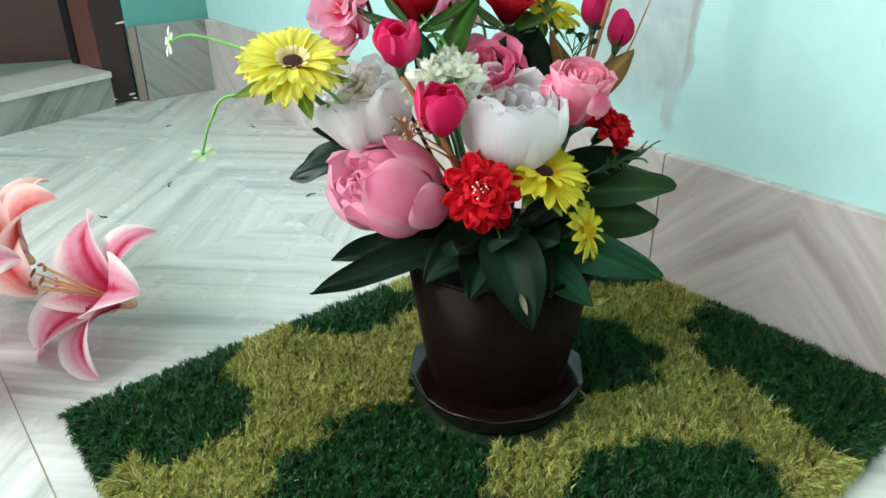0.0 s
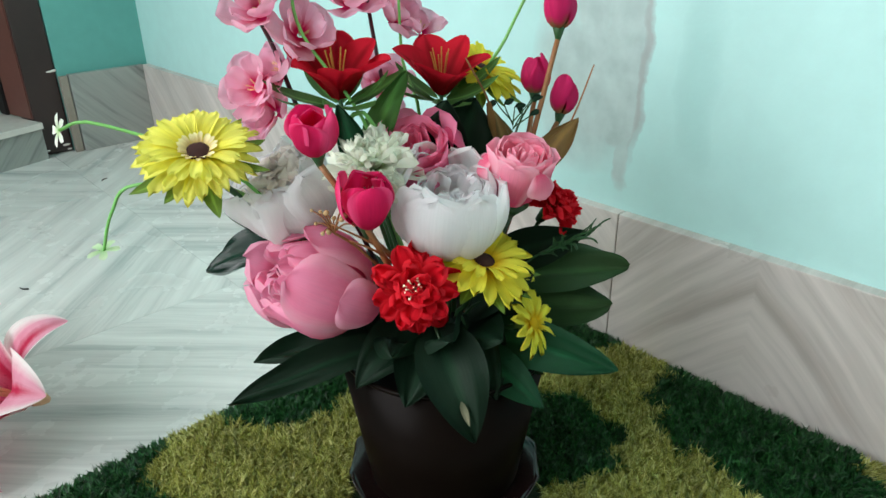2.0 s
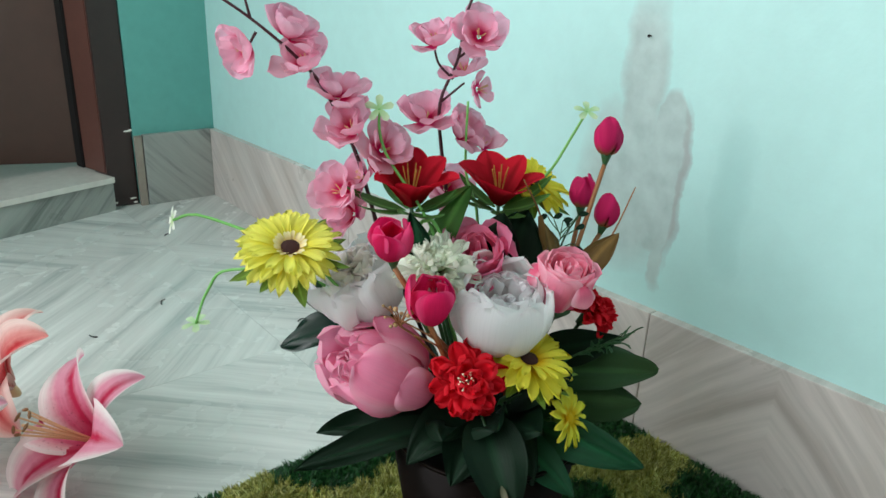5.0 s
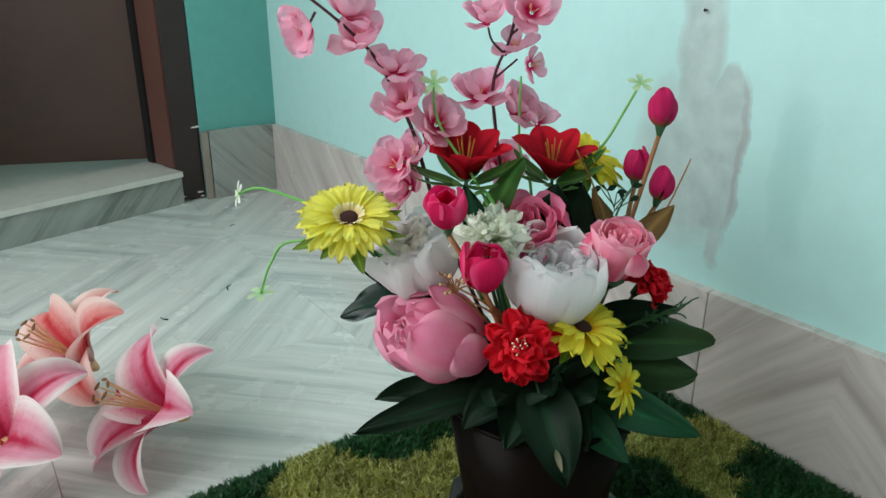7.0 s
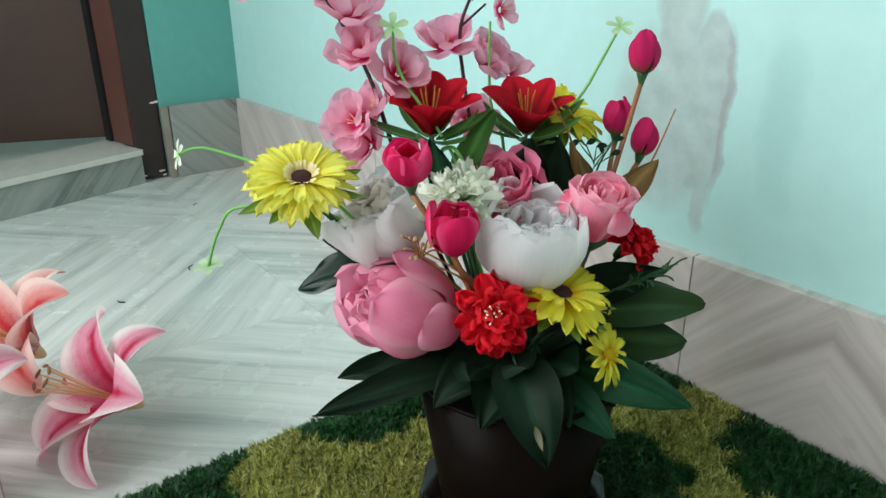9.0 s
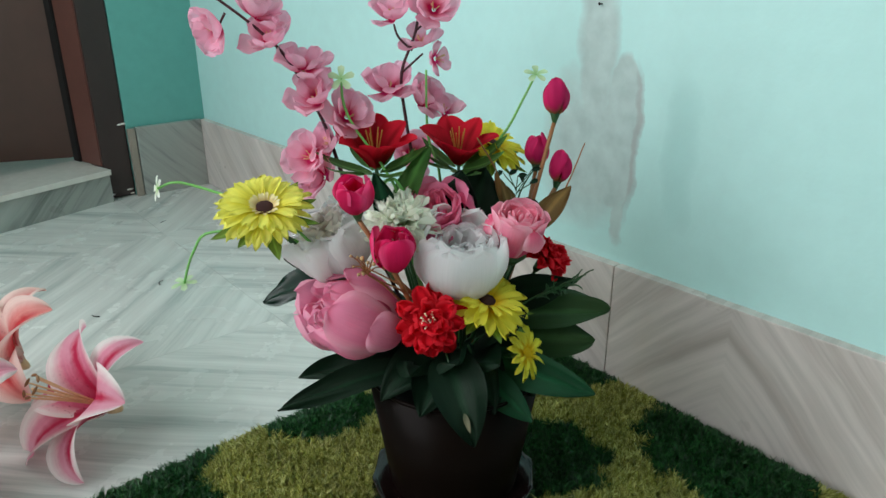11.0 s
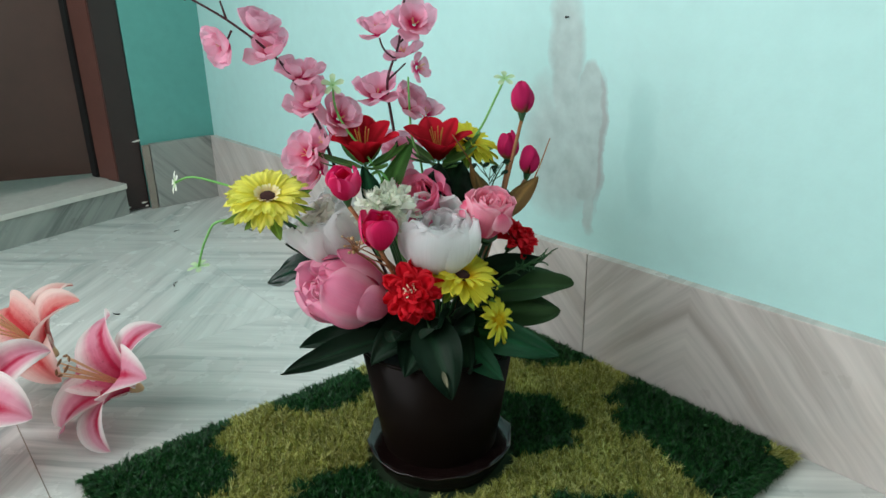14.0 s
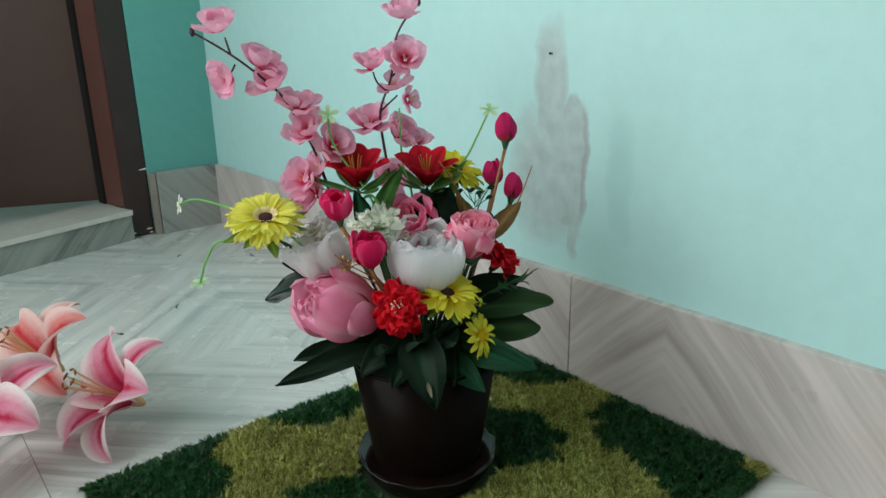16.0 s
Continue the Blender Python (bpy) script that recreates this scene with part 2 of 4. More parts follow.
DISC_BROWN = plain("dark_brown_floret_disc", lin(60, 26, 22), 0.9, 0.4, 400, 0.6)
CREAM = petal_mat("cream_floret", lin(226, 190, 110), lin(250, 240, 190))
PEONY_PINK = petal_mat("mauve_pink_petal", lin(234, 92, 142), lin(252, 166, 200), edge=lin(255, 192, 214), rough=0.8, trans=0.45, veiny=0.15)
PEONY_WHITE = petal_mat("white_petal", lin(248, 245, 242), lin(254, 253, 254), trans=0.6, rough=0.8, veiny=0.12)
PEONY_CREAM = petal_mat("cream_white_petal", lin(226, 196, 150), lin(252, 247, 240), trans=0.5, rough=0.8, span=(0.05, 0.6), veiny=0.15)
GREEN_WHITE = petal_mat("greenish_white_petal", lin(206, 230, 176), lin(250, 253, 240), trans=0.5, rough=0.8, span=(0.1, 0.6), veiny=0.1)
HOT_PINK = petal_mat("crimson_pink_petal", lin(180, 8, 64), lin(230, 36, 104), edge=lin(242, 84, 140), trans=0.4, rough=0.75)
BUD_PINK = petal_mat("magenta_bud_petal", lin(158, 104, 66), lin(214, 36, 104), span=(0.16, 0.36))
ROSE_PINK = petal_mat("rose_pink_petal", lin(240, 96, 138), lin(255, 166, 190), edge=lin(255, 194, 210), rough=0.75, trans=0.42)
ROSE_DEEP = petal_mat("deep_rose_petal", lin(238, 88, 138), lin(255, 150, 186), rough=0.75, trans=0.42)
RED = petal_mat("scarlet_petal", lin(176, 4, 20), lin(228, 20, 42), edge=lin(238, 44, 60), trans=0.45, rough=0.8, veiny=0.12)
RED_LILY = petal_mat("crimson_lily_petal", lin(150, 8, 22), lin(206, 22, 46), rib=lin(150, 8, 24), trans=0.4, rough=0.75)
BLOSSOM = petal_mat("blossom_pink_petal", lin(222, 44, 112), lin(253, 198, 219), trans=0.55, rough=0.8, span=(0.12, 0.52), veiny=0.14)
LILY_PINK = petal_mat("stargazer_petal", lin(214, 62, 110), lin(238, 168, 188), edge=lin(252, 240, 238), rib=lin(200, 40, 80), spots=lin(150, 30, 60), margin=(0.22, 0.43), trans=0.4)
LILY_ORANGE = petal_mat("salmon_lily_petal", lin(202, 72, 80), lin(230, 150, 144), edge=lin(244, 212, 204), rib=lin(196, 50, 56), spots=lin(140, 40, 36), margin=(0.16, 0.40))
ANTHER = plain("brown_anther", lin(140, 96, 62), 0.8, 0.3, 300)
FILAMENT = plain("pale_orange_filament", lin(232, 186, 142), 0.5, 0.1, 200)
BEIGE = plain("beige_bead", lin(188, 158, 112), 0.8, 0.2, 300)
GOLD = plain("golden_stamen", lin(196, 140, 60), 0.6, 0.15, 300)
POLLEN = plain("pale_yellow_stamen", lin(246, 226, 196), 0.6, 0.1, 300)
LEAF_DARK = leaf_mat("dark_green_leaf", lin(15, 40, 24), 0.6)
LEAF_MID = leaf_mat("olive_green_leaf", lin(46, 72, 40), 0.6)
LEAF_FRESH = leaf_mat("fresh_green_leaf", lin(86, 134, 66), 0.55)
LEAF_GREEN = leaf_mat("green_leaf", lin(26, 72, 46), 0.6)
LEAF_GLOSS = leaf_mat("glossy_dark_leaf", lin(18, 44, 34), 0.18)
LEAF_BROWN = leaf_mat("tan_green_leaf", lin(118, 92, 52), 0.5)
PALE_FOLD = petal_mat("pale_leaf_back", lin(84, 88, 66), lin(140, 134, 108), rough=0.6, trans=0.1)
STAR_GREEN = petal_mat("pale_green_star_petal", lin(168, 212, 150), lin(208, 230, 190))
SEPAL = leaf_mat("sepal_green", lin(110, 140, 60), 0.5)


# ---- building helpers ----
def part(name, bm, material, parent, label="", smooth=True):
    """Links a bmesh as one mesh object under a thing or under a part."""
    me = bpy.data.meshes.new(name)
    bm.to_mesh(me)
    bm.free()
    me.materials.append(material)
    if smooth:
        me.polygons.foreach_set("use_smooth", [True] * len(me.polygons))
    ob = new(name, me)
    ob.parent = parent
    if label:
        ob["label"] = label
    return ob


def piece(name, me, parent, m=None):
    ob = new(name, me)
    ob.parent = parent
    if m is not None:
        ob.matrix_basis = m
    return ob


def thing(name, m, label, category, group="", kind=""):
    ob = new(name)
    ob.empty_display_size = 0.02
    ob.matrix_basis = m
    return tagged(ob, label, category, group, kind)


def facing(place, axis, spin=0.0):
    """A pose at place whose z points along axis."""
    q = Vector(axis).normalized().to_track_quat("Z", "Y")
    return Matrix.Translation(place) @ q.to_matrix().to_4x4() @ Matrix.Rotation(radians(spin), 4, "Z")


def box_bm(lo, hi, bevel=0.0):
    bm = bmesh.new()
    bmesh.ops.create_cube(bm, size=1.0)
    for v in bm.verts:
        v.co = Vector([lo[i] + (v.co[i] + 0.5) * (hi[i] - lo[i]) for i in range(3)])
    if bevel:
        bmesh.ops.bevel(bm, geom=bm.edges[:], offset=bevel, segments=2, affect="EDGES", profile=0.6)
    return bm


def tube_bm(points, r0, r1, sides=6, bm=None):
    """A tapered tube along a smooth line through points."""
    bm = bm or bmesh.new()
    pts = [Vector(p) for p in points]
    if len(pts) > 2:
        fine = []
        for i in range(len(pts) - 1):
            p0, p1, p2, p3 = pts[max(i - 1, 0)], pts[i], pts[i + 1], pts[min(i + 2, len(pts) - 1)]
            for j in range(5):
                t = j / 5
                fine.append(0.5 * (2 * p1 + (p2 - p0) * t + (2 * p0 - 5 * p1 + 4 * p2 - p3) * t * t + (3 * p1 - p0 - 3 * p2 + p3) * t ** 3))
        pts = fine + [pts[-1]]
    rings = []
    for i, p in enumerate(pts):
        d = (pts[min(i + 1, len(pts) - 1)] - pts[max(i - 1, 0)]).normalized()
        side = d.cross(Vector((0.3, 0.1, 0.9))).normalized()
        up = side.cross(d)
        r = r0 + (r1 - r0) * i / (len(pts) - 1)
        rings.append([bm.verts.new(p + (side * math.cos(a) + up * math.sin(a)) * r) for a in [2 * math.pi * k / sides for k in range(sides)]])
    for a, b in zip(rings, rings[1:]):
        for k in range(sides):
            bm.faces.new((a[k], a[(k + 1) % sides], b[(k + 1) % sides], b[k]))
    bm.faces.new(rings[0][::-1])
    bm.faces.new(rings[-1])
    return bm


def lathe_bm(profile, sides=48, bm=None):
    bm = bm or bmesh.new()
    rings = []
    for r, z in profile:
        rings.append([bm.verts.new((r * math.cos(2 * math.pi * k / sides), r * math.sin(2 * math.pi * k / sides), z)) for k in range(sides)])
    for a, b in zip(rings, rings[1:]):
        for k in range(sides):
            bm.faces.new((a[k], a[(k + 1) % sides], b[(k + 1) % sides], b[k]))
    bm.faces.new(rings[0][::-1])
    bm.faces.new(rings[-1])
    return bm


WIDTHS = {
    "round": lambda s: max(0.16, s ** 0.55) * math.sqrt(max(0.0, 1 - s ** 5)) + 0.02,
    "bowl": lambda s: max(0.2, s ** 0.5) * max(0.0, 1 - s ** 7) ** 0.5 + 0.02,
    "cup": lambda s: max(0.22, s ** 0.5) * max(0.0, 1 - s ** 16) ** 0.5 + 0.02,
    "lance": lambda s: math.sin(math.pi * min(1.0, 0.06 + 0.94 * s ** 0.85)) ** 0.8 + 0.015,
    "strap": lambda s: (0.4 + 0.6 * s ** 0.7) * math.sqrt(max(0.0, 1 - s ** 9)) + 0.03,
    "fan": lambda s: (0.15 + 0.85 * s) * math.sqrt(max(0.0, 1 - s ** 14)) + 0.02,
    "lily": lambda s: math.sin(math.pi * min(1.0, 0.08 + 0.92 * s ** 1.1)) ** 0.75 + 0.02,
    "ovate": lambda s: (0.35 + 0.65 * math.sin(math.pi * min(1.0, s / 1.2))) * max(0.0, 1 - s ** 6) ** 0.6 + 0.012,
    "leaf": lambda s: math.sin(math.pi * min(1.0, s ** 0.8 * 0.97 + 0.03)) ** 0.8 + 0.01,
}


def petal_me(name, material, L, W, a0, a1, cup=0.6, shape="round", ruffle=0.0, waves=3, nu=8, nv=10, power=1.0, ridge=0.0, teeth=0.0, seed=0, crumple=0.0):
    """A petal: its base at the origin, running out along +y and rising towards +z; angles in degrees from flat (0) to upright (90)."""
    rng = random.Random(seed * 7 + len(name))
    ph = [rng.uniform(0, 6.3) for _ in range(3)]
    bm = bmesh.new()
    uvl = bm.loops.layers.uv.new("UVMap")
    y = z = 0.0
    rows, uvs = [], {}
    for j in range(nv + 1):
        s = 1 - (1 - j / nv) ** 1.35
        a = radians(a0 + (a1 - a0) * s ** power)
        if j:
            s0 = 1 - (1 - (j - 1) / nv) ** 1.35
            am = radians(a0 + (a1 - a0) * ((s + s0) / 2) ** power)
            y += math.cos(am) * L * (s - s0)
            z += math.sin(am) * L * (s - s0)
        w = W * WIDTHS[shape](s) / 2
        row = []
        for i in range(nu + 1):
            u = 2 * i / nu - 1
            if cup:
                x, h = w * math.sin(u * cup) / cup, w * (1 - math.cos(u * cup)) / abs(cup) * (1 if cup > 0 else -1)
            else:
                x, h = w * u, 0
            h += ruffle * s * s * min(1.0, 1.6 * WIDTHS[shape](s)) * (math.sin(waves * 2.2 * u + ph[0]) + 0.5 * math.sin(waves * 4.1 * u + ph[1])) * (0.35 + abs(u))
            h -= ridge * W * math.exp(-(u * 6) ** 2) * (1 - s)
            h += crumple * L * s * noise.noise(Vector((u * 1.6 + seed * 3.1, s * 2.6, ph[0])))
            out = teeth * s ** 6 * math.sin(waves * 3 * u + ph[2])
            v = bm.verts.new((x, y - h * math.sin(a) + out * math.cos(a), z + h * math.cos(a) + out * math.sin(a)))
            uvs[v] = (u * 0.5 + 0.5, s)
            row.append(v)
        rows.append(row)
    for a, b in zip(rows, rows[1:]):
        for i in range(nu):
            f = bm.faces.new((a[i], a[i + 1], b[i + 1], b[i]))
            f.smooth = True
            for loop in f.loops:
                loop[uvl].uv = uvs[loop.vert]
    me = bpy.data.meshes.new(name)
    bm.to_mesh(me)
    bm.free()
    me.materials.append(material)
    return me


RNG = random.Random(11)


def ring(parent, me_list, count, radius, z=0.0, spin=0.0, jitter=6.0, tilt=4.0, name="petal", size=0.06):
    """A ring of petals, each its own object, sharing the meshes."""
    for i in range(count):
        a = 360 * i / count + spin + RNG.uniform(-jitter, jitter)
        k = 1 + RNG.uniform(-size, size)
        m = Matrix.Rotation(radians(a), 4, "Z") @ Matrix.Translation((0, radius, z)) @ Matrix.Rotation(radians(RNG.uniform(-tilt, tilt)), 4, "X") @ Matrix.Rotation(radians(RNG.uniform(-tilt, tilt)), 4, "Y") @ Matrix.Diagonal((k, k, k, 1))
        piece(name, RNG.choice(me_list), parent, m)


def stem_to(parent, world_points, material, r0=0.002, r1=0.0016, name="stem"):
    inv = parent.matrix_basis.inverted()
    return part(name, tube_bm([inv @ Vector(p) for p in world_points], r0, r1), material, parent)


POT = Vector((0.492, 0.5955, 0.0))


def into_pot(start, sag=0.0, spread=0.35):
    """Points of a stem from start down into the pot."""
    start = Vector(start)
    mouth = Vector((POT.x + (start.x - POT.x) * spread, POT.y + (start.y - POT.y) * spread, 0.165))
    foot = Vector((POT.x + (start.x - POT.x) * 0.12, POT.y + (start.y - POT.y) * 0.12, 0.045))
    middle = start.lerp(mouth, 0.5) + Vector((0, 0, sag))
    return [foot, mouth, middle, start]


# ---- the room ----
def slab(name, lo, hi, material, label="", category="", bevel=0.0):
    ob = part(name, box_bm(lo, hi, bevel), material, None, label, smooth=False)
    return tagged(ob, label, category, kind="structure")


def quad_wall(name, a, b, lo, hi, thick, material, label):
    """A wall from plan point a to b, from height lo to hi, with its thickness to the left of a-b."""
    a, b = Vector((a[0], a[1], 0)), Vector((b[0], b[1], 0))
    d = (b - a).normalized()
    n = Vector((-d.y, d.x, 0)) * thick
    bm = bmesh.new()
    vs = [bm.verts.new(p + Vector((0, 0, z))) for z in (lo, hi) for p in (a, b, b + n, a + n)]
    for f in ((0, 3, 2, 1), (4, 5, 6, 7), (0, 1, 5, 4), (1, 2, 6, 5), (2, 3, 7, 6), (3, 0, 4, 7)):
        bm.faces.new([vs[i] for i in f])
    bmesh.ops.recalc_face_normals(bm, faces=bm.faces)
    return tagged(part(name, bm, material, None, smooth=False), label, "wall", kind="structure")


def along(u, back=0.0, z=0.0):
    return DOOR_O + DOOR_U * u + DOOR_N * back + Vector((0, 0, z))


U_END = (0.525 - WEST) / 0.9587
DOOR_W = 0.80
wall_e = quad_wall("wall_east", (WALL_X, -2.0), (WALL_X, CORNER_Y + 0.12), 0.0, CEIL, -0.12, PAINT, "pale aqua painted wall with a grey damp stain")
wall_e.matrix_basis = EAST
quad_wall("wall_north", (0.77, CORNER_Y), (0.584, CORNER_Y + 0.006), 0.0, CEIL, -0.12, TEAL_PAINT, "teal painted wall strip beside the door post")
quad_wall("wall_door_1", along(WIN_U0), along(DOOR_W), 0.0, CEIL, 0.15, TEAL_PAINT, "teal painted wall beside the doorway")
quad_wall("wall_door_3", along(U_END), along(WIN_U1), 0.0, CEIL, 0.15, TEAL_PAINT, "teal painted wall beside the window")
quad_wall("wall_door_4", along(WIN_U1), along(WIN_U0), 0.0, 0.72, 0.15, TEAL_PAINT, "teal painted wall under the window")
quad_wall("wall_door_5", along(WIN_U1), along(WIN_U0), 1.98, CEIL, 0.15, TEAL_PAINT, "teal painted wall over the window")
quad_wall("wall_door_2", along(DOOR_W), along(0.0), 2.1, CEIL, 0.15, TEAL_PAINT, "teal painted wall over the doorway")
quad_wall("wall_west_1", (WEST, WIN_Y1), (WEST, 1.33), 0.0, CEIL, 0.12, PALE_PAINT, "off-white painted side wall")
quad_wall("wall_west_2", (WEST, -2.0), (WEST, WIN_Y0), 0.0, CEIL, 0.12, PALE_PAINT, "off-white painted side wall")
quad_wall("wall_west_3", (WEST, WIN_Y0), (WEST, WIN_Y1), 0.0, WIN_LO, 0.12, PALE_PAINT, "off-white wall under the window")
quad_wall("wall_west_4", (WEST, WIN_Y0), (WEST, WIN_Y1), WIN_HI, CEIL, 0.12, PALE_PAINT, "off-white wall over the window")
quad_wall("wall_south", (WEST, -2.0), (0.92, -2.0), 0.0, CEIL, -0.12, PALE_PAINT, "off-white back wall")
slab("ceiling", (WEST - 0.2, -2.2, CEIL), (WALL_X + 0.2, 3.4, CEIL + 0.1), CEILING_PAINT, "plain white ceiling")

# the room behind the door
quad_wall("wall_far_1", along(-0.35, 1.6), along(0.9, 1.6), 0.0, CEIL, -0.1, PAINT, "dim wall of the next room")
quad_wall("wall_far_2", along(-0.35, 0.2), along(-0.35, 1.6), 0.0, CEIL, -0.1, PAINT, "dim wall of the next room")
quad_wall("wall_far_3", along(0.9, 0.152), along(0.9, 1.6), 0.0, CEIL, 0.1, PAINT, "dim wall of the next room")
bm = box_bm((0, 0, 0.0), (1, 1, 0.052))
for v in bm.verts:
    c = along((-0.35, 0.9)[v.co.x > 0.5], (0.116, 1.6)[v.co.y > 0.5])
    v.co.x, v.co.y = c.x, c.y
bmesh.ops.recalc_face_normals(bm, faces=bm.faces)
tagged(part("floor_far", bm, WHITE_MARBLE, None, smooth=False), "pale marble floor of the next room", "floor", kind="structure")

# doorway: dark post, reddish reveal, raised marble step, brown leaf standing ajar
door = thing("door_1", Matrix.Translation(DOOR_O), "brown flush wooden door standing ajar in a dark frame", "door", kind="structure")


def door_box(name, u0, u1, b0, b1, z0, z1, material, label="", bevel=0.002):
    bm = box_bm((0, 0, z0), (1, 1, z1))
    for v in bm.verts:
        u, b = (u0, u1)[v.co.x > 0.5], (b0, b1)[v.co.y > 0.5]
        c = DOOR_U * u + DOOR_N * b
        v.co.x, v.co.y = c.x, c.y
    bmesh.ops.recalc_face_normals(bm, faces=bm.faces)
    if bevel:
        bmesh.ops.bevel(bm, geom=bm.edges[:], offset=bevel, segments=2, affect="EDGES")
    return part(name, bm, material, door, label, smooth=False)


post = part("post", box_bm((-0.002, -0.004, 0.002), (0.058, 0.10, 2.1), 0.003), POST_WOOD, door, "dark brown painted door post with a chipped foot", smooth=False)
door_box("reveal", -0.03, 0.004, 0.0, 0.078, 0.077, 2.1, REVEAL_WOOD, "reddish brown inner face of the frame")
# solid black strip that paints the shade of the gap behind the reveal
door_box("gap_shade", -0.03, 0.008, 0.079, 0.105, 0.077, 2.1, BLACK, "black strip standing in for the shadow in the frame gap")
door_box("post", DOOR_W - 0.06, DOOR_W, 0.0, 0.14, 0.07, 2.1, POST_WOOD)
door_box("head", 0.0, DOOR_W, 0.0, 0.14, 2.03, 2.1, POST_WOOD)
hinge = DOOR_U * -0.006 + DOOR_N * 0.107
d = Vector((-0.93, 0.37, 0)).normalized()
nn = Vector((-d.y, d.x, 0))
bm = box_bm((0, 0, 0.082), (0.74, 0.035, 2.03), 0.002)
for v in bm.verts:
    c = hinge + d * v.co.x - nn * v.co.y
    v.co.x, v.co.y = c.x, c.y
bmesh.ops.recalc_face_normals(bm, faces=bm.faces)
leaf = part("door_leaf", bm, DOOR_WOOD, door, "plain brown door leaf", smooth=False)

for x, z, k in ((0.008, 0.010, 1.0), (0.046, 0.016, 1.5), (0.05, 0.006, 1.0), (0.055, 0.166, 1.6), (0.047, 0.165, 1.3)):
    bm = bmesh.new()
    bmesh.ops.create_icosphere(bm, subdivisions=2, radius=0.005, matrix=Matrix.Translation((x, -0.0045, z)) @ Matrix.Diagonal((k, 0.25, 0.45, 1)))
    for v in bm.verts:
        v.co += Vector((1, 0, 1)) * 0.0015 * noise.noise(v.co * 400)
    part("chip", bm, WHITE_MARBLE, post, "pale plaster chip")

step = tagged(new("door_step"), "raised grey marble door step with a white marble top", "step", kind="structure")
step.matrix_basis = Matrix.Translation(DOOR_O)


def step_box(name, u0, u1, b0, b1, z0, z1, material):
    bm = box_bm((0, 0, z0), (1, 1, z1))
    for v in bm.verts:
        c = DOOR_U * (u0, u1)[v.co.x > 0.5] + DOOR_N * (b0, b1)[v.co.y > 0.5]
        v.co.x, v.co.y = c.x, c.y
    bmesh.ops.recalc_face_normals(bm, faces=bm.faces)
    return part(name, bm, material, step, smooth=False)


step_box("riser", 0.004, DOOR_W, -0.024, 0.11, 0.0, 0.062, STEP_MARBLE)
step_box("tread", 0.003, DOOR_W, -0.030, 0.115, 0.063, 0.075, WHITE_MARBLE)

# skirtings of slanting-veined marble, in lengths
skirt = tagged(new("skirting_east"), "grey pink veined marble skirting along the aqua wall", "skirting", kind="structure")
skirt.matrix_basis = EAST
ys = [-2.0, -1.2, -0.58, 0.03, 0.637, 1.25, 1.82]
for a, b in zip(ys, ys[1:]):
    part("panel", box_bm((WALL_X - 0.013, a + 0.0006, 0.0), (WALL_X + 0.002, b - 0.0006, 0.157), 0.0012), SKIRT_MARBLE, skirt, smooth=False)
part("joint", box_bm((WALL_X - 0.0112, -1.99, 0.001), (WALL_X + 0.001, 1.815, 0.156)), GROUT, skirt, smooth=False)
skirt2 = tagged(new("skirting_north"), "grey veined marble skirting beside the door post", "skirting", kind="structure")
part("panel", box_bm((0.600, CORNER_Y - 0.011, 0.0), (0.750, CORNER_Y + 0.004, 0.157), 0.0012), STEP_MARBLE, skirt2, smooth=False)
part("edge_strip", box_bm((0.5832, CORNER_Y - 0.009, 0.0), (0.598, CORNER_Y + 0.003, 0.155), 0.001), GROUT, skirt2, smooth=False)
skirt3 = tagged(new("skirting_door_wall"), "grey marble skirting along the window wall", "skirting", kind="structure")
bm = box_bm((0, 0, 0.0), (1, 1, 0.157))
for v in bm.verts:
    c = along((DOOR_W + 0.002, U_END)[v.co.x > 0.5], (-0.013, 0.002)[v.co.y > 0.5])
    v.co.x, v.co.y = c.x, c.y
bmesh.ops.recalc_face_normals(bm, faces=bm.faces)
part("panel", bm, STEP_MARBLE, skirt3, smooth=False)

# small nail and a paint chip on the wall
nail = thing("nail", EAST @ pose(WALL_X, 0.694, 0.454, 0, -90, 0), "small dark nail in the aqua wall", "nail")
part("shank", lathe_bm([(0.0009, -0.004), (0.0009, 0.004)], 8), BLACK, nail)
part("head", lathe_bm([(0.0016, 0.004), (0.0018, 0.0046), (0.0012, 0.0052)], 10), BLACK, nail)

# the two windows whose daylight fills the room
def window(name, m, w, h):
    win = thing(name, m, "window with a plain dark wooden frame", "window", kind="structure")
    for lo, hi in (((-w / 2 + 0.05, -0.03, -h / 2), (w / 2 - 0.05, 0.03, -h / 2 + 0.05)), ((-w / 2 + 0.05, -0.03, h / 2 - 0.05), (w / 2 - 0.05, 0.03, h / 2)),
                   ((-w / 2, -0.03, -h / 2), (-w / 2 + 0.05, 0.03, h / 2)), ((w / 2 - 0.05, -0.03, -h / 2), (w / 2, 0.03, h / 2))):
        part("window_frame", box_bm(lo, hi, 0.002), POST_WOOD, win, smooth=False)


window("window_1", pose(WEST - 0.07, (WIN_Y0 + WIN_Y1) / 2, (WIN_LO + WIN_HI) / 2, 0, 0, 90), WIN_Y1 - WIN_Y0, WIN_HI - WIN_LO)
c = along((WIN_U0 + WIN_U1) / 2, 0.09, 1.35)
window("window_2", pose(c.x, c.y, c.z, 0, 0, math.degrees(math.atan2(DOOR_U.y, DOOR_U.x))), WIN_U1 - WIN_U0, 1.26)

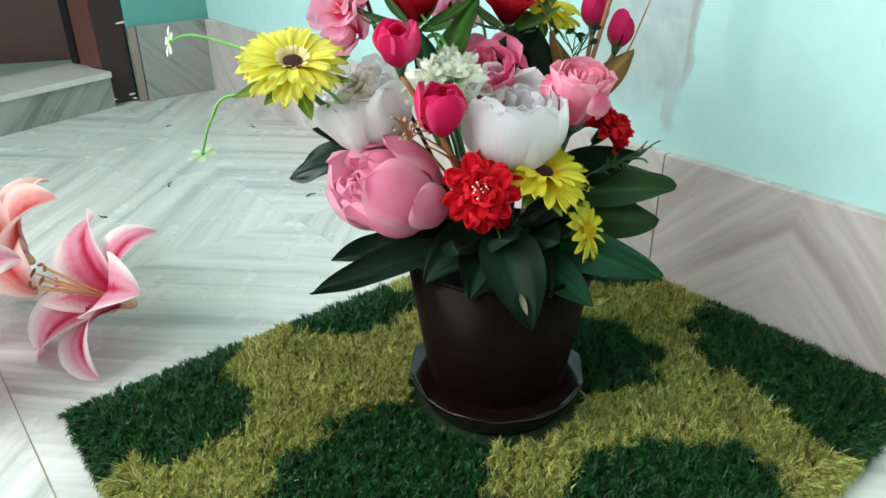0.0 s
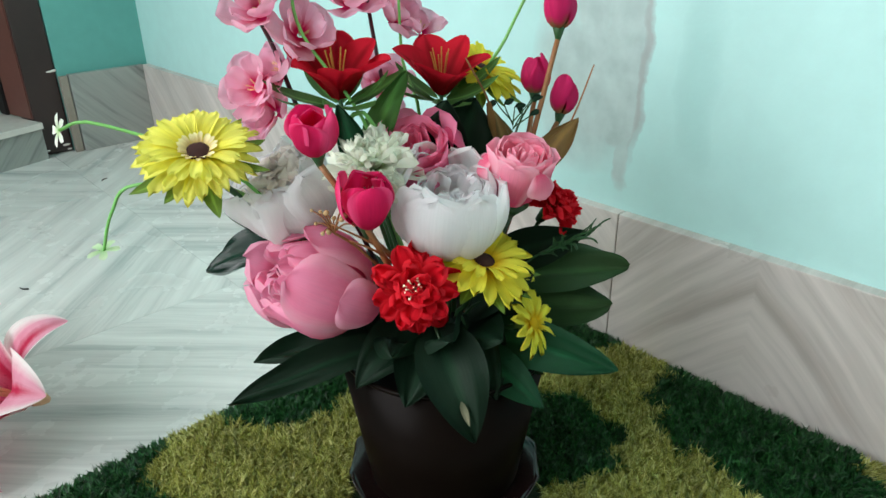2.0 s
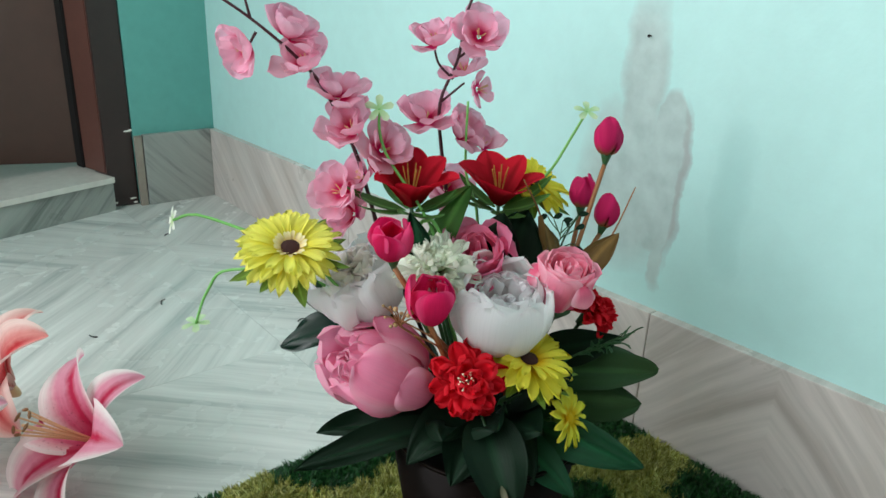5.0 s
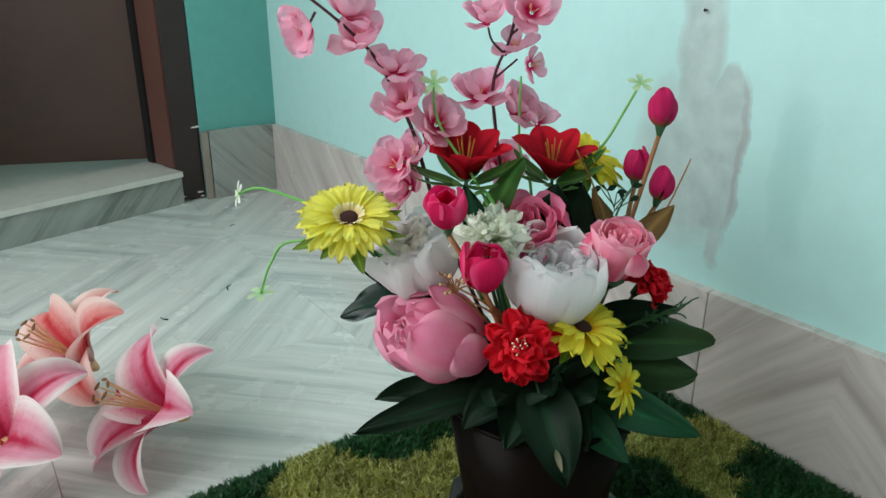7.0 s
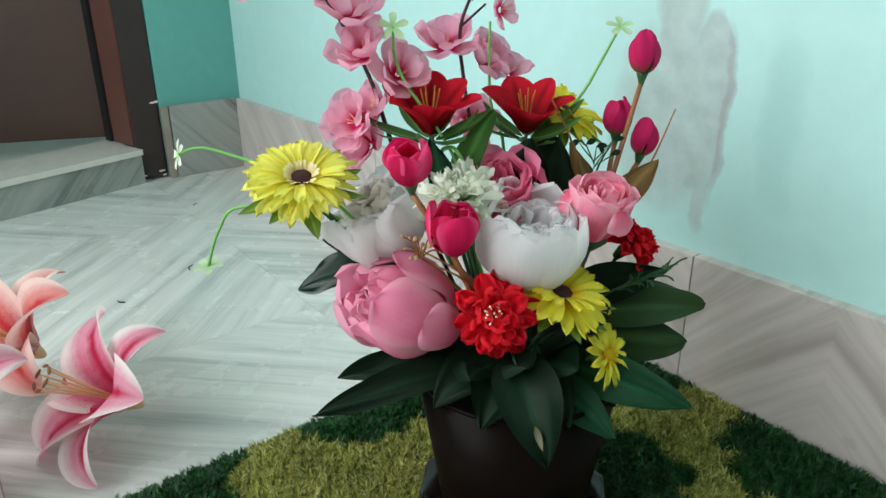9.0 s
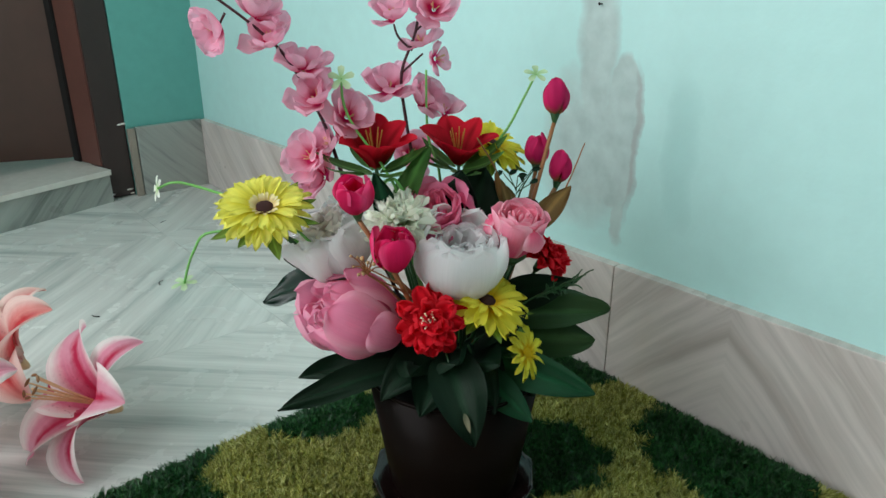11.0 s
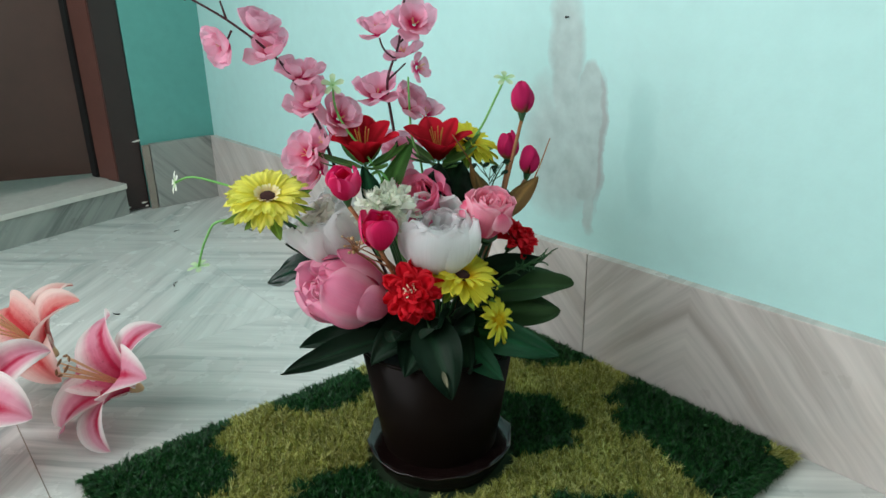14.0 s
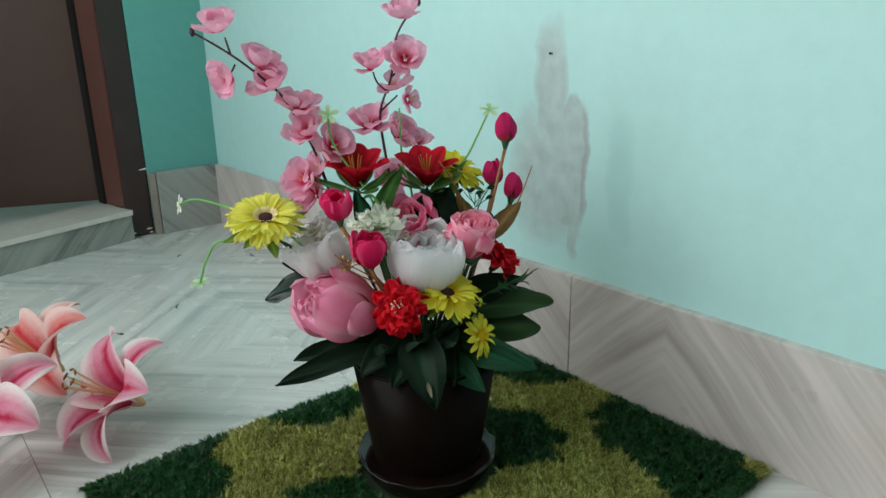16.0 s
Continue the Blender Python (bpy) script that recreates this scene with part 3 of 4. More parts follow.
# marble floor in slabs, on a bed
floor = tagged(new("floor"), "white marble floor with slanting grey veins mirrored at the joints", "floor", kind="structure")
part("bed", box_bm((WEST - 0.1, -2.1, -0.1), (1.0, 1.95, -0.0008)), PALE_GROUT, floor, smooth=False)
for i in range(-5, 2):
    for j in range(-7, 3):
        x0, y0 = 0.54 + 0.40 * i, 1.06 + 0.475 * j
        x1, y1 = min(x0 + 0.40, 0.90), min(y0 + 0.475, 1.93)
        if x1 - x0 < 0.02 or y1 - y0 < 0.02:
            continue
        part("slab", box_bm((x0 + 0.0002, y0 + 0.0002, -0.012), (x1 - 0.0002, y1 - 0.0002, 0.0)), FLOOR_MARBLE, floor, smooth=False)


part("joint", box_bm((0.1394, 0.10, -0.002), (0.1406, 1.06, 0.0003)), GROUT, floor, smooth=False)
part("joint", box_bm((0.1394, 1.06, -0.002), (0.1402, 1.535, 0.0002)), PALE_GROUT, floor, smooth=False)

# small scraps swept against nothing in particular
for i, (x, y, turn, size) in enumerate([(0.563, 1.603, 20, 0.006), (0.69, 1.50, 80, 0.011), (0.60, 1.12, 10, 0.008), (0.33, 1.24, 130, 0.007), (0.45, 1.30, 60, 0.009), (0.62, 0.98, 160, 0.010)]):
    scrap = thing("leaf_scrap", pose(x, y, 0.0012, 0, 0, turn), "tiny dark curled scrap lying on the marble", "scrap")
    part("curl", tube_bm([(-size, 0, 0.0), (0, size * 0.3, 0.0006), (size, -size * 0.2, 0.0008)], 0.0012, 0.0005, 6), BLACK, scrap)

# ---- artificial grass rug ----
RX0, RX1, RY0, RY1 = 0.172, 0.776, 0.335, 0.808
rug = thing("grass_rug", Matrix.Translation((0, 0, 0)), "shaggy artificial grass rug in dark green and lime patches", "rug")
part("backing", box_bm((RX0, RY0, 0.0005), (RX1, RY1, 0.003), 0.001), BACKING, rug, smooth=False)

# dark patches: centre, radii, turn in degrees
PATCHES = [(0.215, 0.775, 0.125, 0.060, 25), (0.250, 0.735, 0.060, 0.055, 0), (0.462, 0.785, 0.070, 0.044, -12), (0.34, 0.565, 0.105, 0.075, 18), (0.30, 0.52, 0.10, 0.09, 0),
           (0.60, 0.575, 0.062, 0.070, 30), (0.745, 0.45, 0.078, 0.105, -20), (0.70, 0.36, 0.058, 0.06, 0), (0.50, 0.40, 0.088, 0.070, -25), (0.77, 0.70, 0.075, 0.080, 0), (0.20, 0.42, 0.07, 0.06, 0)]


def pile(name, dark, material, label, n, seed):
    rg = np.random.RandomState(seed)
    x, y = rg.uniform(RX0, RX1, n), rg.uniform(RY0, RY1, n)
    wob = 0.16 * np.sin(x * 70 + 3 * np.sin(y * 60)) + 0.12 * np.sin(y * 95 + 2 * np.sin(x * 80)) + rg.normal(0, 0.05, n)
    inside = np.zeros(n, bool)
    for cx, cy, a, b, deg in PATCHES:
        c, s = math.cos(radians(deg)), math.sin(radians(deg))
        u, v = ((x - cx) * c + (y - cy) * s) / a, (-(x - cx) * s + (y - cy) * c) / b
        inside |= u * u + v * v < 1 + wob
    keep = inside == dark
    x, y = x[keep], y[keep]
    n = len(x)
    clump = 0.5 * np.sin(x * 260 + 2 * np.sin(y * 190)) + 0.5 * np.sin(y * 240 + 2 * np.sin(x * 210))
    L = rg.uniform(0.009, 0.016, n) * (1 + 0.12 * clump)
    side = rg.uniform(0, 2 * np.pi, n)
    lean = rg.uniform(0.1, 1.6, n)
    # blades gather into small tufts
    cell = 0.0085
    jx = np.sin(np.floor(x / cell) * 12.9898 + np.floor(y / cell) * 78.233) * 0.004
    jy = np.sin(np.floor(x / cell) * 39.346 + np.floor(y / cell) * 11.135) * 0.004
    to_x, to_y = (np.floor(x / cell) + 0.5) * cell + jx - x, (np.floor(y / cell) + 0.5) * cell + jy - y
    side = np.arctan2(to_y + rg.normal(0, 0.0022, n), to_x + rg.normal(0, 0.0022, n))
    lean = np.clip(np.hypot(to_x, to_y) / 0.006, 0.15, 1.1) * rg.uniform(0.5, 1.25, n)
    # blades at the border hang outwards
    edge_x = np.where(x - RX0 < 0.02, -1.0, np.where(RX1 - x < 0.012, 1.0, 0.0))
    edge_y = np.where(y - RY0 < 0.02, -1.0, np.where(RY1 - y < 0.02, 1.0, 0.0))
    dx, dy = np.cos(side) + edge_x * 1.6, np.sin(side) + edge_y * 1.6
    k = np.hypot(dx, dy) + 1e-6
    dx, dy = dx / k, dy / k
    lean = np.where((edge_x != 0) | (edge_y != 0), lean + 0.35, lean)
    w = rg.uniform(0.0005, 0.0011, n)
    turn = rg.uniform(0, 2 * np.pi, n)
    wx, wy = np.cos(turn) * w, np.sin(turn) * w
    z0 = np.full(n, 0.004)
    mx, my, mz = x + dx * L * 0.5 * np.sin(lean * 0.55), y + dy * L * 0.5 * np.sin(lean * 0.55), z0 + L * 0.5 * np.cos(lean * 0.55)
    tx, ty, tz = mx + dx * L * 0.5 * np.sin(lean * 1.9), my + dy * L * 0.5 * np.sin(lean * 1.9), mz + L * 0.5 * np.cos(lean * 1.9)
    # pressed flat under the saucer, and never inside the wall
    r = np.hypot(x - POT.x, y - POT.y)
    press = np.where(r < 0.083, 0.02, 1.0)
    mz, tz = z0 * np.where(r < 0.083, 0.2, 1.0) + (mz - z0) * press, z0 * np.where(r < 0.083, 0.2, 1.0) + (tz - z0) * press
    z0 = np.where(r < 0.083, 0.0008, z0)
    mx, tx = np.minimum(mx, 0.779), np.minimum(tx, 0.779)
    co = np.stack([np.stack([x - wx, y - wy, z0], 1), np.stack([x + wx, y + wy, z0], 1), np.stack([mx + wx * 0.8, my + wy * 0.8, mz], 1), np.stack([mx - wx * 0.8, my - wy * 0.8, mz], 1), np.stack([tx, ty, tz], 1)], 1).reshape(-1, 3)
    base = np.arange(n) * 5
    quads = np.stack([base, base + 1, base + 2, base + 3], 1)
    tris = np.stack([base + 3, base + 2, base + 4], 1)
    me = bpy.data.meshes.new(name)
    me.from_pydata(co.tolist(), [], quads.tolist() + tris.tolist())
    me.materials.append(material)
    ob = new(name, me)
    ob.parent = rug
    return tagged(ob, label, kind="stuff")


pile("dark_pile", True, GRASS_DARK, "dark green plastic grass blades", 380000, 3)
pile("light_pile", False, GRASS_LIGHT, "lime yellow plastic grass blades", 380000, 4)

# ---- pot and saucer ----
pot = thing("flower_pot", Matrix.Translation((POT.x, POT.y, 0)), "dark brown glossy plastic flower pot on its saucer", "pot")
H0, H1 = 0.014, 0.154
part("pot_body", lathe_bm([(0.053, H0), (0.0580, H0 + 0.002), (0.0605, H0 + 0.01), (0.0800, H1 - 0.003), (0.0780, H1 - 0.003), (0.0570, H0 + 0.012), (0.051, H0 + 0.008)], 72), POT_BROWN, pot)
part("rim", lathe_bm([(0.0778, H1 - 0.0029), (0.0800, H1 - 0.0029), (0.0806, H1 - 0.001), (0.0800, H1), (0.0776, H1), (0.0772, H1 - 0.001)], 72), POT_BROWN, pot)
bm = lathe_bm([(0.02, 0.120), (0.0728, 0.120), (0.0738, 0.133), (0.070, 0.138), (0.045, 0.142), (0.01, 0.143)], 40)
for v in bm.verts:
    if v.co.z > 0.125:
        v.co.z += 0.004 * noise.noise(v.co * 90)
part("filling", bm, FOAM, pot, "dark green floral foam")
saucer = thing("saucer", Matrix.Translation((POT.x, POT.y, -0.006)) @ Matrix.Diagonal((0.915, 0.915, 1, 1)), "dark brown glossy plastic saucer with a scalloped rim", "saucer")
bm = lathe_bm([(0.060, 0.010), (0.072, 0.011), (0.080, 0.022), (0.0845, 0.034), (0.0855, 0.0345), (0.0835, 0.0335), (0.0775, 0.0225), (0.070, 0.0145), (0.058, 0.0135)], 96)


def facet(bm):
    """Draws the flaring edge out into twelve straight sides with raised corners."""
    for v in bm.verts:
        a = math.atan2(v.co.y, v.co.x)
        r = math.hypot(v.co.x, v.co.y)
        if r > 0.074:
            k = 0.985 + 0.03 * (math.cos(math.pi / 12) / math.cos((a % (math.pi / 6)) - math.pi / 12) - 0.966) / 0.034
            v.co.x, v.co.y = v.co.x * k, v.co.y * k
            v.co.z += 0.003 * abs(math.cos(a * 6)) ** 3 * (r - 0.074) / 0.011
    return bm


part("dish", facet(bm), SAUCER_BROWN, saucer)
part("rim", facet(lathe_bm([(0.0838, 0.0338), (0.0848, 0.0332), (0.0862, 0.0340), (0.0864, 0.0352), (0.0850, 0.0356), (0.0838, 0.0348)], 96)), SAUCER_BROWN, saucer, "glossy faceted rim")


# ---- flowers ----
CAM_SIDE = Vector((-0.55, -0.75, 0.25)).normalized()    # towards the middle of the walk
LEFT = Vector((-0.777, 0.63, 0))
UP = Vector((0, 0, 1))


def mixed(cam_=0.0, left=0.0, up=0.0):
    return (CAM_SIDE * cam_ + LEFT * left + UP * up).normalized()


def gerbera(place, axis, R, petal_m, disc_m, label, stem_pts, count=30, disc=0.23, sepals=True, spin=0, collar=True, category="gerbera"):
    f = thing("gerbera", facing(place, axis, spin), label, category, "flowers in the pot")
    me = [petal_me("petal", petal_m, R * 0.96, R * (0.27 if count > 20 else 0.40), 20, -16, 0.5, "strap", 0.0016, 2, 6, 8, teeth=0.0026, crumple=0.06, seed=i) for i in range(3)]
    ring(f, me, count, R * 0.12, 0.0, 0, 3, 7)
    me2 = [petal_me("petal", petal_m, R * 0.80, R * 0.24, 36, 2, 0.5, "strap", 0.0010, 2, 6, 7, teeth=0.002, crumple=0.06, seed=i + 5) for i in range(2)]
    ring(f, me2, int(count * 0.75), R * 0.12, 0.002, 7, 4, 7)
    if collar:
        me3 = [petal_me("floret", CREAM, R * 0.28, R * 0.10, 62, 20, 0.4, "strap", 0.0, 2, 3, 4, seed=i) for i in range(2)]
        ring(f, me3, 22, R * 0.15, 0.003, 0, 4, 6, "floret")
    bm = bmesh.new()
    bmesh.ops.create_icosphere(bm, subdivisions=3, radius=R * disc)
    for v in bm.verts:
        v.co = v.co * (1 + 0.10 * noise.noise(v.co * 900))
        v.co.z = v.co.z * 0.45 + R * 0.10
    part("disc", bm, disc_m, f, "dark brown seed disc")
    if sepals:
        ms = [petal_me("sepal", SEPAL, R * 1.14, R * 0.36, -6, 8, 0.4, "leaf", 0, 2, 4, 5, seed=i) for i in range(2)]
        ring(f, ms, 9, R * 0.1, -0.006, 0, 14, 8, "sepal", 0.12)
    bm = lathe_bm([(R * 0.05, -0.016), (R * 0.16, -0.009), (R * 0.2, -0.002), (R * 0.1, 0.002)], 14)
    part("calyx", bm, SEPAL, f)
    stem_to(f, stem_pts, STEM_GREEN, 0.0024, 0.002)
    return f


def ball_flower(name, place, axis, R, mats, label, stem_pts, layers, spin=0, category="peony", ruffle=0.002, stem_m=None, centre=None, tall=0.0, power=0.75, loose=3.0, crumple=0.05, shape="bowl", teeth=0.0):
    """A cupped bloom. layers: count, radius factor, first angle, last angle, width factor, height offset."""
    f = thing(name, facing(place, axis, spin), label, category, "flowers in the pot")
    RNG.seed(31 + spin)
    for n, (count, k, a0, a1, wide, dz) in enumerate(layers):
        sweep = radians(max(a1 - a0, 30))
        L = k * R * (tall or sweep)
        m = mats[min(n, len(mats) - 1)]
        me = [petal_me("petal", m, L * RNG.uniform(0.9, 1.08), k * R * wide * RNG.uniform(0.85, 1.1), a0, a1 + RNG.uniform(-loose, loose), RNG.uniform(0.7, 1.05), shape, ruffle * (2.0 if n < 2 else 0.9), 2, 10, 12, power, seed=n * 5 + i, crumple=crumple, teeth=teeth) for i in range(4)]
        ring(f, me, count, 0.12 * R * k, dz * R, 29 * n, 4 + loose, 2 + loose * 0.5, "petal", 0.08)
    if centre:
        bm = bmesh.new()
        bmesh.ops.create_icosphere(bm, subdivisions=3, radius=R * 0.42)
        for v in bm.verts:
            v.co *= 1 + 0.35 * noise.noise(v.co * 120)
            v.co.z += R * 0.55
        part("heart", bm, centre, f)
    part("calyx", lathe_bm([(R * 0.06, -0.012), (R * 0.16, -0.006), (R * 0.3, 0.001), (R * 0.2, 0.004)], 14), STEM_GREEN, f)
    stem_to(f, stem_pts, stem_m or STEM_GREEN, 0.0024, 0.002)
    return f


def base_of(centre, axis, R):
    """The foot of a bloom whose middle is at centre."""
    return Vector(centre) - Vector(axis).normalized() * R


# yellow gerbera, reaching out over the rug
ax = mixed(0.45, -0.09, 0.80)
c = Vector((0.358, 0.677, 0.308))
gerbera(c, ax, 0.0362, YELLOW, DISC_BROWN, "large lemon yellow gerbera with a dark brown disc", [(0.48, 0.61, 0.05), (0.455, 0.63, 0.17), (0.40, 0.665, 0.25), (0.372, 0.678, 0.285), c - ax * 0.014])
ax = mixed(0.30, -0.22, 0.9)
c = Vector((0.490, 0.552, 0.230))
gerbera(c, ax, 0.034, YELLOW_DEEP, DISC_BROWN, "golden yellow daisy with a brown disc over the leaves", into_pot(c - ax * 0.014), count=20, collar=False, disc=0.22)
ax = mixed(0.6, -0.75, 0.35)
c = Vector((0.508, 0.522, 0.189))
gerbera(c, ax, 0.021, YELLOW_DEEP, YELLOW_DEEP, "small golden yellow daisy low beside the pot rim", into_pot(c - ax * 0.014), count=13, collar=False, sepals=False)
ax = mixed(0.25, -0.4, 0.85)
c = Vector((0.590, 0.655, 0.330))
gerbera(c, ax, 0.033, YELLOW_DEEP, DISC_BROWN, "yellow daisy behind the red lilies", into_pot(c - ax * 0.014), count=18, collar=False)

# an orange-tinged petal standing up against the white peony
f = bpy.data.objects["gerbera.001"]
me = petal_me("petal", ORANGE_BLUSH, 0.026, 0.017, 30, 70, 0.5, "round", 0.0008, 2, 6, 8, crumple=0.06)
side = f.matrix_basis.to_3x3().inverted() @ (LEFT * 0.9 + CAM_SIDE * 0.1 + UP * 0.2)
piece("petal", me, f, Matrix.Rotation(math.atan2(-side.x, side.y), 4, "Z") @ Matrix.Translation((0, 0.010, 0.004)))

# peonies
PEONY = [(6, 0.42, 40, 112, 1.1, 0.75), (7, 0.58, 24, 122, 1.15, 0.52), (7, 0.76, 8, 128, 1.25, 0.28), (6, 0.92, 0, 130, 1.5, 0.1), (5, 1.0, -6, 126, 1.75, 0.0)]
RUFFLED = [(9, 0.42, 40, 96, 1.2, 0.55), (10, 0.58, 28, 100, 1.25, 0.42), (10, 0.75, 12, 114, 1.15, 0.26), (9, 0.9, 0, 120, 1.2, 0.1), (9, 1.0, -8, 118, 1.25, 0.0)]
OPEN = [(8, 0.40, 50, 100, 0.95, 0.40), (9, 0.56, 30, 104, 0.95, 0.30), (9, 0.72, 10, 114, 1.05, 0.18), (9, 0.88, 0, 120, 1.2, 0.08), (9, 1.0, -8, 121, 1.3, 0.0)]
ax = mixed(0.30, 0.78, 0.40)
c = Vector((0.402, 0.634, 0.219))
ball_flower("peony", base_of(c, ax, 0.046), ax, 0.0385, [PEONY_PINK], "large mauve pink peony with closely folded petals", into_pot(base_of(c, ax, 0.044)), PEONY, 20, tall=2.45, loose=5.0, ruffle=0.0035, crumple=0.09)
f = bpy.data.objects["peony"]
me = petal_me("petal", PEONY_PINK, 0.056, 0.050, 0, 105, 0.75, "bowl", 0.0012, 2, 10, 12, 0.8, seed=5, crumple=0.06)
side = f.matrix_basis.to_3x3().inverted() @ (CAM_SIDE * 0.9 - LEFT * 0.35 - UP * 0.1)
piece("petal", me, f, Matrix.Rotation(math.atan2(-side.x, side.y), 4, "Z") @ Matrix.Translation((0, 0.016, -0.004)))
ax = mixed(0.30, -0.05, 0.9)
c = (0.486, 0.580, 0.262)
ball_flower("peony", base_of(c, ax, 0.034), ax, 0.0440, [PEONY_WHITE], "large white peony with ruffled petals", into_pot(base_of(c, ax, 0.04)), OPEN, 0, ruffle=0.0016, tall=1.92, loose=2.0, crumple=0.045, shape="cup", teeth=0.0016)
ax = mixed(0.25, 0.35, 0.8)
c = (0.415, 0.672, 0.268)
ball_flower("peony", base_of(c, ax, 0.032), ax, 0.039, [PEONY_CREAM, PEONY_CREAM, PEONY_WHITE], "cream white peony behind the crimson tulips", into_pot(base_of(c, ax, 0.038)), RUFFLED, 40, ruffle=0.005, tall=1.85, loose=4.0, crumple=0.12, shape="cup", teeth=0.002)

# tulips and buds on tan stems
TULIP = [(3, 0.88, 0, 122, 2.0, 0.05), (3, 1.0, -4, 116, 2.1, 0.0)]
BUD = [(3, 0.8, 0, 150, 1.9, 0.1), (5, 1.0, -5, 148, 1.7, 0.0)]
ax = mixed(0.35, 0.05, 0.85)
c = (0.401, 0.608, 0.331)
ball_flower("tulip", base_of(c, ax, 0.018), ax, 0.0182, [HOT_PINK], "crimson pink half-open tulip on a tan stem", [(0.485, 0.60, 0.05), (0.462, 0.592, 0.17), (0.43, 0.588, 0.25), base_of(c, ax, 0.026)], TULIP, 10, "tulip", 0.001, STEM_BROWN, tall=2.15, power=0.6)
ax = mixed(0.25, 0.0, 0.9)
c = (0.424, 0.592, 0.284)
ball_flower("tulip", base_of(c, ax, 0.020), ax, 0.0212, [HOT_PINK], "crimson pink tulip above the red carnation", [(0.485, 0.60, 0.05), (0.468, 0.595, 0.17), (0.45, 0.588, 0.225), base_of(c, ax, 0.028)], TULIP, 50, "tulip", 0.001, STEM_BROWN, tall=2.2, power=0.6)
for c, tip, r in (((0.616, 0.598, 0.383), (0.05, 0, 1), 0.0160), ((0.616, 0.620, 0.330), (0.0, 0.02, 1), 0.0152), ((0.634, 0.603, 0.313), (0.2, -0.1, 1), 0.0152)):
    a = Vector(tip).normalized()
    ball_flower("tulip_bud", base_of(c, a, r), a, r, [BUD_PINK], "closed magenta tulip bud on a tan stem", [(0.505, 0.60, 0.05), (0.535, 0.595, 0.17), (0.575, 0.600, 0.24), base_of(c, a, r * 1.4)], BUD, 15, "tulip bud", 0.0012, STEM_BROWN, tall=2.45, power=0.66)

# roses
def rose(c, axis, R, mats, label, stem_pts, loose=0.0):
    """Petals wrapped in a spiral with their lips level, inside a tapering cup."""
    f = thing("rose", facing(c, axis), label, "rose", "flowers in the pot")
    for n, rad in enumerate((0.10, 0.21, 0.33, 0.46, 0.60, 0.74)):
        wrap = 1.45 - 0.1 * n
        L = R * (1.0 + 0.03 * n)
        lean = (98, 96, 94, 92 - loose * 8, 88 - loose * 16, 84 - loose * 22)[n]
        me = [petal_me("petal", mats[0], L, 2 * wrap * R * rad, 88, lean - 8 - 3 * n - 20 * loose, wrap, "strap", 0.0006 + 0.001 * loose, 2, 12, 10, 5.0, seed=n * 3 + i, crumple=0.03 + 0.06 * loose) for i in range(2)]
        ring(f, me, (2, 2, 3, 3, 4, 4)[n], R * rad, -R * 0.95 - R * 0.035 * n, 47 * n, 8, 1 + 5 * loose, size=0.02)
    me = [petal_me("petal", mats[-1], R * 1.75, R * 1.5, 38, 100, 0.9, "bowl", 0.0012, 2, 9, 10, 0.8, seed=i, crumple=0.07) for i in range(2)]
    ring(f, me, 5, R * 0.12, -R * 1.62, 10, 8, 4)
    me = [petal_me("petal", mats[-1], R * 0.8, R * 1.2, 10, -110, -0.7, "round", 0.0015, 2, 9, 9, 0.7, seed=i + 4, crumple=0.06) for i in range(2)]
    ring(f, me, 3, R * 0.66, -R * 0.16, 75, 12, 4)
    part("hip", lathe_bm([(0.003, -R * 1.9), (R * 0.25, -R * 1.7), (R * 0.4, -R * 1.5), (R * 0.2, -R * 1.4)], 14), STEM_GREEN, f)
    stem_to(f, stem_pts, STEM_GREEN, 0.0024, 0.002)


ax = mixed(0.30, -0.08, 0.92)
c = Vector((0.532, 0.556, 0.300))
rose(c, ax, 0.029, [ROSE_PINK], "pink rose with a spiral heart and drooping outer petals", into_pot(c - ax * 0.05))
ax = mixed(0.5, 0.25, 0.7)
c = Vector((0.486, 0.617, 0.304))
rose(c, ax, 0.032, [ROSE_DEEP], "deep pink open rose between the white blooms", into_pot(c - ax * 0.05), 1.0)

# carnations
def carnation(c, axis, R, label, stem_pts, stamens=True, material=None, fine=1.0):
    f = thing("carnation", facing(c, axis), label, "carnation", "flowers in the pot")
    for n, (count, a0, a1, k) in enumerate([(6, 84, 70, 0.56), (8, 66, 52, 0.72), (9, 46, 28, 0.88), (9, 26, 4, 1.0), (8, 8, -20, 1.05)]):
        me = [petal_me("petal", material or RED, R * k, R * 0.72 / fine, a0, a1, 0.55, "round", R * 0.07, 3, 12, 8, teeth=R * 0.06, seed=n * 4 + i, crumple=0.3) for i in range(3)]
        ring(f, me, int(count * fine), R * 0.06, -R * 0.25 + R * 0.03 * (3 - n), 23 * n, 16, 11, "petal", 0.14)
    if stamens:
        for i in range(16):
            a, r = RNG.uniform(0, 6.3), RNG.uniform(0, R * 0.28)
            p0 = Vector((0, 0, 0))
            p1 = Vector((math.cos(a) * r, math.sin(a) * r, R * RNG.uniform(0.30, 0.50)))
            bm = tube_bm([p0, p1], 0.0004, 0.0004, 5)
            bmesh.ops.create_icosphere(bm, subdivisions=1, radius=0.0009, matrix=Matrix.Translation(p1))
            part("stamen", bm, POLLEN, f)
    part("calyx", lathe_bm([(0.003, -R * 0.9), (R * 0.22, -R * 0.55), (R * 0.25, -R * 0.2), (R * 0.1, -R * 0.1)], 12), STEM_GREEN, f)
    stem_to(f, stem_pts, STEM_GREEN)


